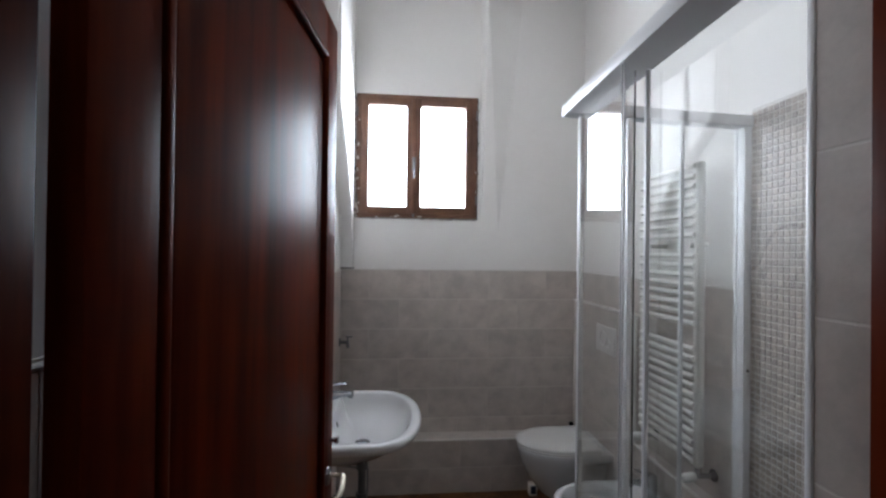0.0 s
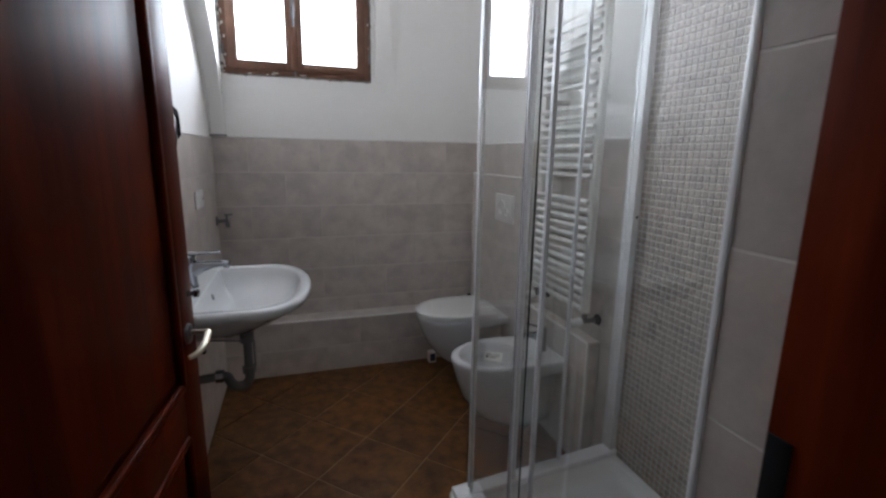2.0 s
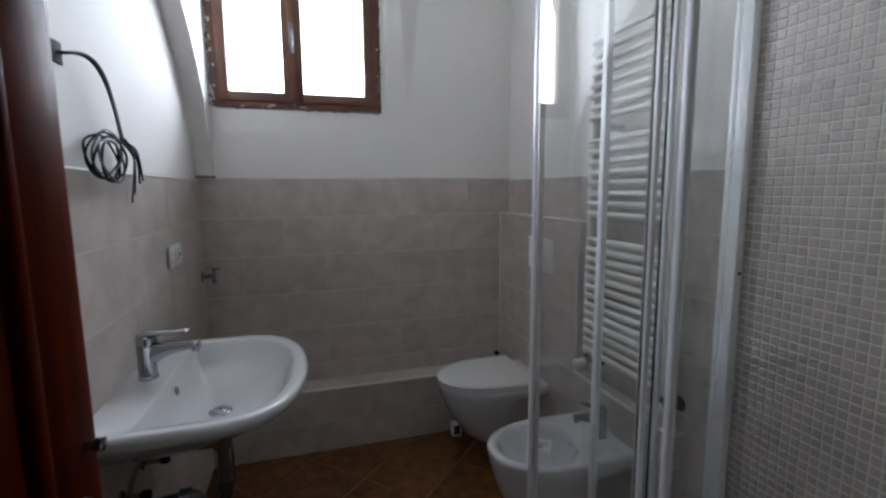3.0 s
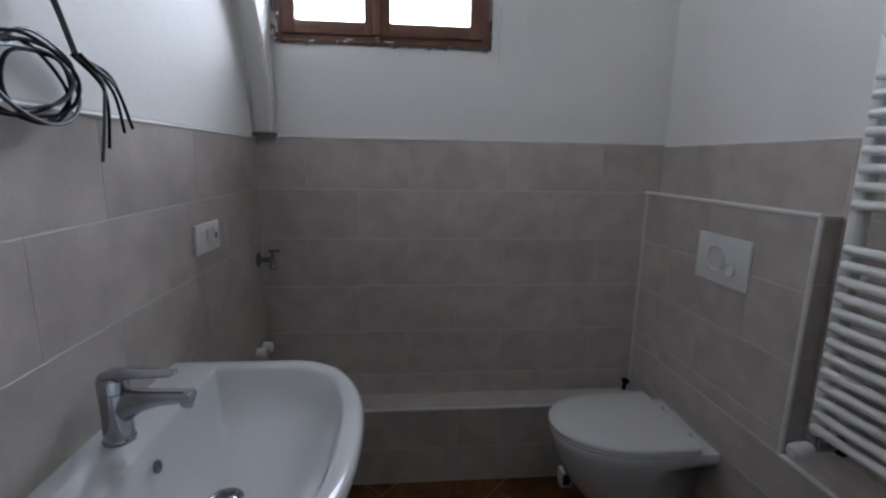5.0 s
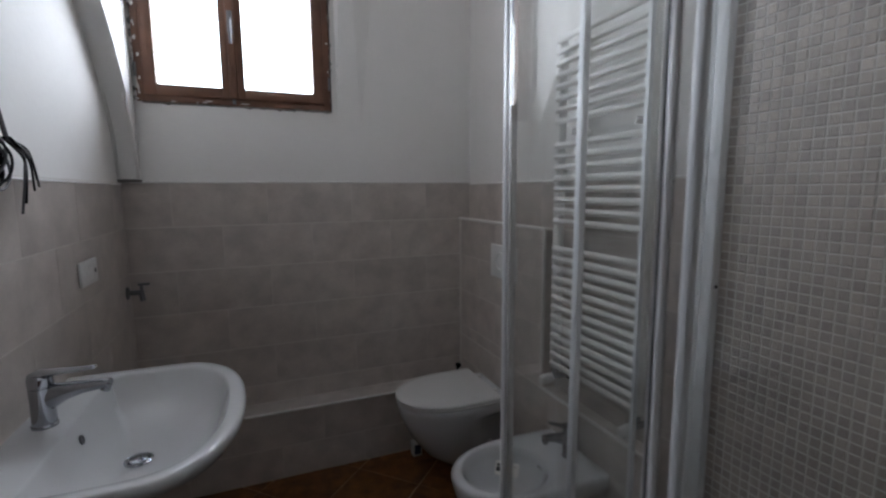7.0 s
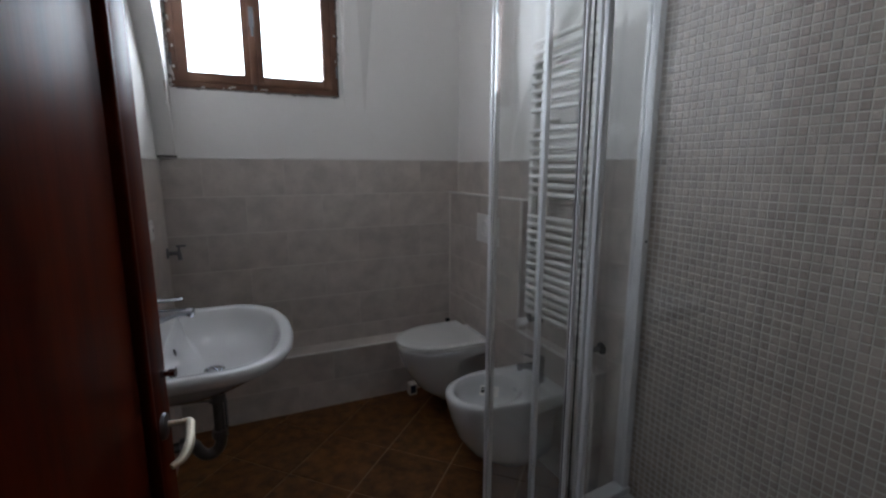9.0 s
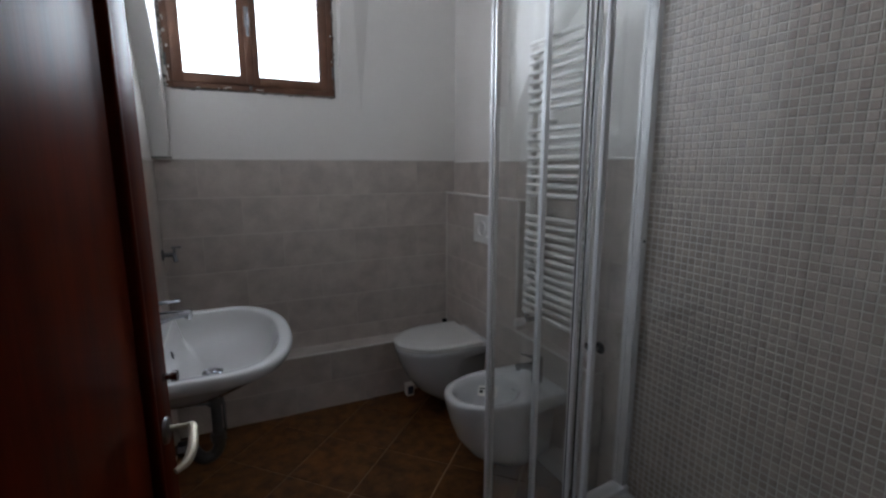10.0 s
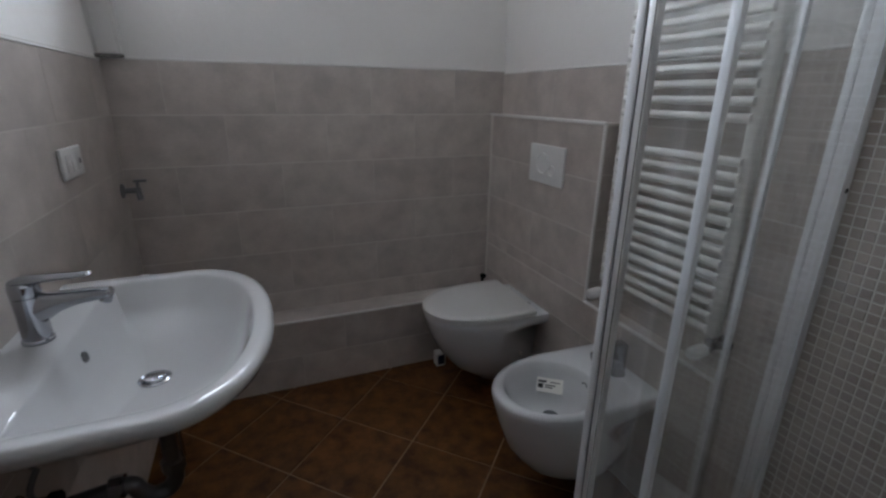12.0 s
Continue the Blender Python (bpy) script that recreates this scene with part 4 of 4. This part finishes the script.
def tile_field(parent, origin, u, v, rects, tw, th, u_start, v_start, bond, mat=TILE, joint=0.0036, name="tile"):
    """Courses of tiles on a wall: u along it, v up; rects: the tiled stretches (u0, u1, v0, v1)."""
    o, u, v = Vector(origin), Vector(u), Vector(v)
    m = Matrix((u, v, u.cross(v))).transposed().to_4x4()
    base = ORIGIN[parent.name]
    for u0, u1, v0, v1 in rects:
        k = math.floor((v0 - v_start) / th)
        while v_start + k * th < v1 - 0.004:
            a, b = max(v0, v_start + k * th), min(v1, v_start + (k + 1) * th)
            shift = u_start + (bond * tw if k % 2 else 0)
            i = math.floor((u0 - shift) / tw)
            while shift + i * tw < u1 - 0.004:
                c, d = max(u0, shift + i * tw), min(u1, shift + (i + 1) * tw)
                if d - c > 0.008 and b - a > 0.008:
                    w, h = round(d - c - joint * 0.45, 4), round(b - a - joint, 4)
                    if (w, h, mat.name) not in SHARED:
                        SHARED[w, h, mat.name] = slab_mesh(name, [(-w / 2, -h / 2), (w / 2, -h / 2), (w / 2, h / 2), (-w / 2, h / 2)], 0.005, 0.0006, mat)
                    ob = new(name, SHARED[w, h, mat.name])
                    ob.parent = parent
                    ob.matrix_local = Matrix.Translation(o + u * ((c + d) / 2) + v * ((a + b) / 2) - base) @ m
                i += 1
            k += 1


TW, TH = 0.417, 0.207
X, Y, Z = (1, 0, 0), (0, 1, 0), (0, 0, 1)
GB = 0.0054
# grout beds
for nm, b, par in (("grout_bed", box(LEFT, RIGHT, BACK - GB, BACK, LEDGE_H - 0.006, TILE_TOP), wall_window), ("grout_bed", box(LEFT, LEFT + GB, 1.904, BACK, 0, TILE_TOP), wall_left),
                   ("grout_bed", box(RIGHT - GB, RIGHT, SHOWER_END + 0.022, BACK, 0, TILE_TOP - 0.01), wall_right), ("grout_bed", box(NEAR_X - GB, NEAR_X, DOORWALL, SHOWER_NEAR, 0, 2.165), wall_shower_end)):
    part(nm, b, GROUT, par, "pale grout", 0)
T0 = TILE_TOP - 8 * TH
tile_field(wall_window, (0, BACK - 0.006, 0), X, Z, [(LEFT + 0.006, RIGHT - 0.006, LEDGE_H, TILE_TOP - 0.002)], TW, TH, 0.838 - 1.5 * TW, T0, 0.5)
tile_field(wall_left, (LEFT + 0.006, 0, 0), (0, 1, 0), Z, [(1.905, BACK - 0.006, 0.0, TILE_TOP - 0.010)], TW, TH, 3.40 - 6 * TW, T0, 0.5)
tile_field(wall_right, (RIGHT - 0.006, 0, 0), (0, -1, 0), Z, [(-BACK + 0.006, -SHOWER_END - 0.024, 0.0, TILE_TOP - 0.012)], TW, TH, -4.36, T0, 0.5)
tile_field(pier, (PIER_X, 0, 0), (0, -1, 0), Z, [(-BACK + 0.03, -PIER_END - 0.004, LOW_TOP, PIER_TOP - 0.004), (-BACK + 0.03, -LOW_END + 0.004, 0.0, LOW_TOP - 0.004)], TW, TH, -4.36, PIER_TOP - 6 * TH, 0.5)
tile_field(pier, (0, 0, PIER_TOP), (0, 1, 0), (-1, 0, 0), [(PIER_END + 0.004, BACK - 0.006, -RIGHT + 0.006, -PIER_X - 0.006)], TW, TH, 0.03, -RIGHT, 0)
tile_field(pier, (0, 0, LOW_TOP), (0, 1, 0), (-1, 0, 0), [(LOW_END + 0.004, PIER_END, -RIGHT + 0.006, -PIER_X - 0.006)], TW, TH, 0.03, -RIGHT, 0)
tile_field(pier, (0, PIER_END, 0), (1, 0, 0), Z, [(PIER_X + 0.006, RIGHT - 0.006, LOW_TOP, PIER_TOP - 0.006)], TW, TH, 0.03, 0.066, 0)
tile_field(pier, (0, LOW_END, 0), (1, 0, 0), Z, [(PIER_X + 0.006, RIGHT - 0.006, 0, LOW_TOP - 0.006)], TW, TH, 0.03, 0.066, 0)
la, lb = Vector((LEFT, 4.462, 0)), Vector((PIER_X, 4.455, 0))
ld = (lb - la).normalized()
tile_field(ledge, tuple(la + Vector((ld.y, -ld.x, 0)) * 0.0007), tuple(ld), Z, [(0.0, (lb - la).length, 0.0, LEDGE_H - 0.006)], TW, TH, 0.2, -0.04, 0.5)
bm = bmesh.new()
loft([[(LEFT, 4.466, z), (PIER_X, 4.459, z), (PIER_X, BACK - 0.004, z), (LEFT, BACK - 0.004, z)] for z in (LEDGE_H - 0.006, LEDGE_H - 0.001)], bm=bm)
part("top_tile", bm, TILE, ledge, "", 0)
tile_field(wall_shower_end, (NEAR_X - 0.006, 0, 0), (0, -1, 0), Z, [(-SHOWER_NEAR, -DOORWALL, 0.0, 2.165)], 0.4, 0.234, -SHOWER_NEAR, 1.058 - 4 * 0.234, 0)

# floor tiles, laid diagonally
P, F0 = 0.347, Vector((0.968, 4.147))
e1, e2 = Vector((1, -1)).normalized() * P, Vector((1, 1)).normalized() * P
for i in range(-9, 10):
    for j in range(-9, 10):
        c = F0 + e1 * (i + 0.5) + e2 * (j + 0.5)
        h = (P - 0.006) / P / 2
        full = [(s * e1.x * h + t * e2.x * h, s * e1.y * h + t * e2.y * h) for s, t in ((-1, -1), (1, -1), (1, 1), (-1, 1))]
        world_poly = [(c.x + p[0], c.y + p[1]) for p in full]
        cut = clip_poly(world_poly, LEFT + 0.007, PIER_X - 0.003, 1.664, 4.50)
        if len(cut) < 3:
            continue
        xs, ys = [p[0] for p in cut], [p[1] for p in cut]
        if (max(xs) - min(xs)) * (max(ys) - min(ys)) < 0.0008:
            continue
        if len(cut) == 4 and all((Vector(a) - Vector(b)).length < 1e-6 for a, b in zip(cut, world_poly)):
            if "floor" not in SHARED:
                SHARED["floor"] = slab_mesh("floor_tile", full, 0.004, 0.0015, TERRACOTTA)
            me = SHARED["floor"]
        else:
            me = slab_mesh("floor_tile", [(p[0] - c.x, p[1] - c.y) for p in cut], 0.004, 0.0015, TERRACOTTA)
        ob = new("floor_tile", me)
        ob.parent = floor
        ob.location = (c.x, c.y, 0)

# mosaic of the shower walls
def mosaic(name, origin, u, v, u1, v1, pitch, parent):
    o, u, v = Vector(origin), Vector(u), Vector(v)
    n = u.cross(v)
    verts, faces = [], []
    rng = random.Random(3)
    w, b = pitch - 0.0034, 0.0012
    for i in range(int(u1 / pitch)):
        for j in range(int(v1 / pitch)):
            a, c = i * pitch, j * pitch
            lift = rng.uniform(0.0, 0.0006)
            k = len(verts)
            for s, d in ((0, 0.0), (b, 0.0007 + lift * 0.7)):
                for x, y in ((a + s, c + s), (a + w - s, c + s), (a + w - s, c + w - s), (a + s, c + w - s)):
                    verts.append(o + u * x + v * y + n * (d + 0.001))
            faces.append((k + 4, k + 5, k + 6, k + 7))
            faces += [(k + q, k + (q + 1) % 4, k + 4 + (q + 1) % 4, k + 4 + q) for q in range(4)]
    me = bpy.data.meshes.new(name)
    me.from_pydata(verts, [], faces)
    me.materials.append(MOSAIC)
    ob = new(name, me)
    ob.parent = parent
    return tagged(ob, "small beige mosaic tiles with pale joints", kind="stuff")


part("mosaic_grout", box(RIGHT - 0.004, RIGHT, SHOWER_NEAR, SHOWER_END - 0.036, TRAY_Z, 2.165), MOSAIC_GROUT, wall_right, "pale mosaic joints", 0)
mosaic("mosaic_tiles", (RIGHT - 0.004, SHOWER_END - 0.038, TRAY_Z), (0, -1, 0), Z, 1.0, 2.01, 0.025, wall_right)
part("mosaic_grout", box(NEAR_X + 0.05, RIGHT - 0.004, SHOWER_NEAR, SHOWER_NEAR + 0.002, TRAY_Z, 2.165), MOSAIC_GROUT, wall_shower_end, "pale mosaic joints", 0)
mosaic("mosaic_tiles", (RIGHT - 0.006, SHOWER_NEAR + 0.002, TRAY_Z), (-1, 0, 0), Z, 0.64, 2.01, 0.025, wall_shower_end)
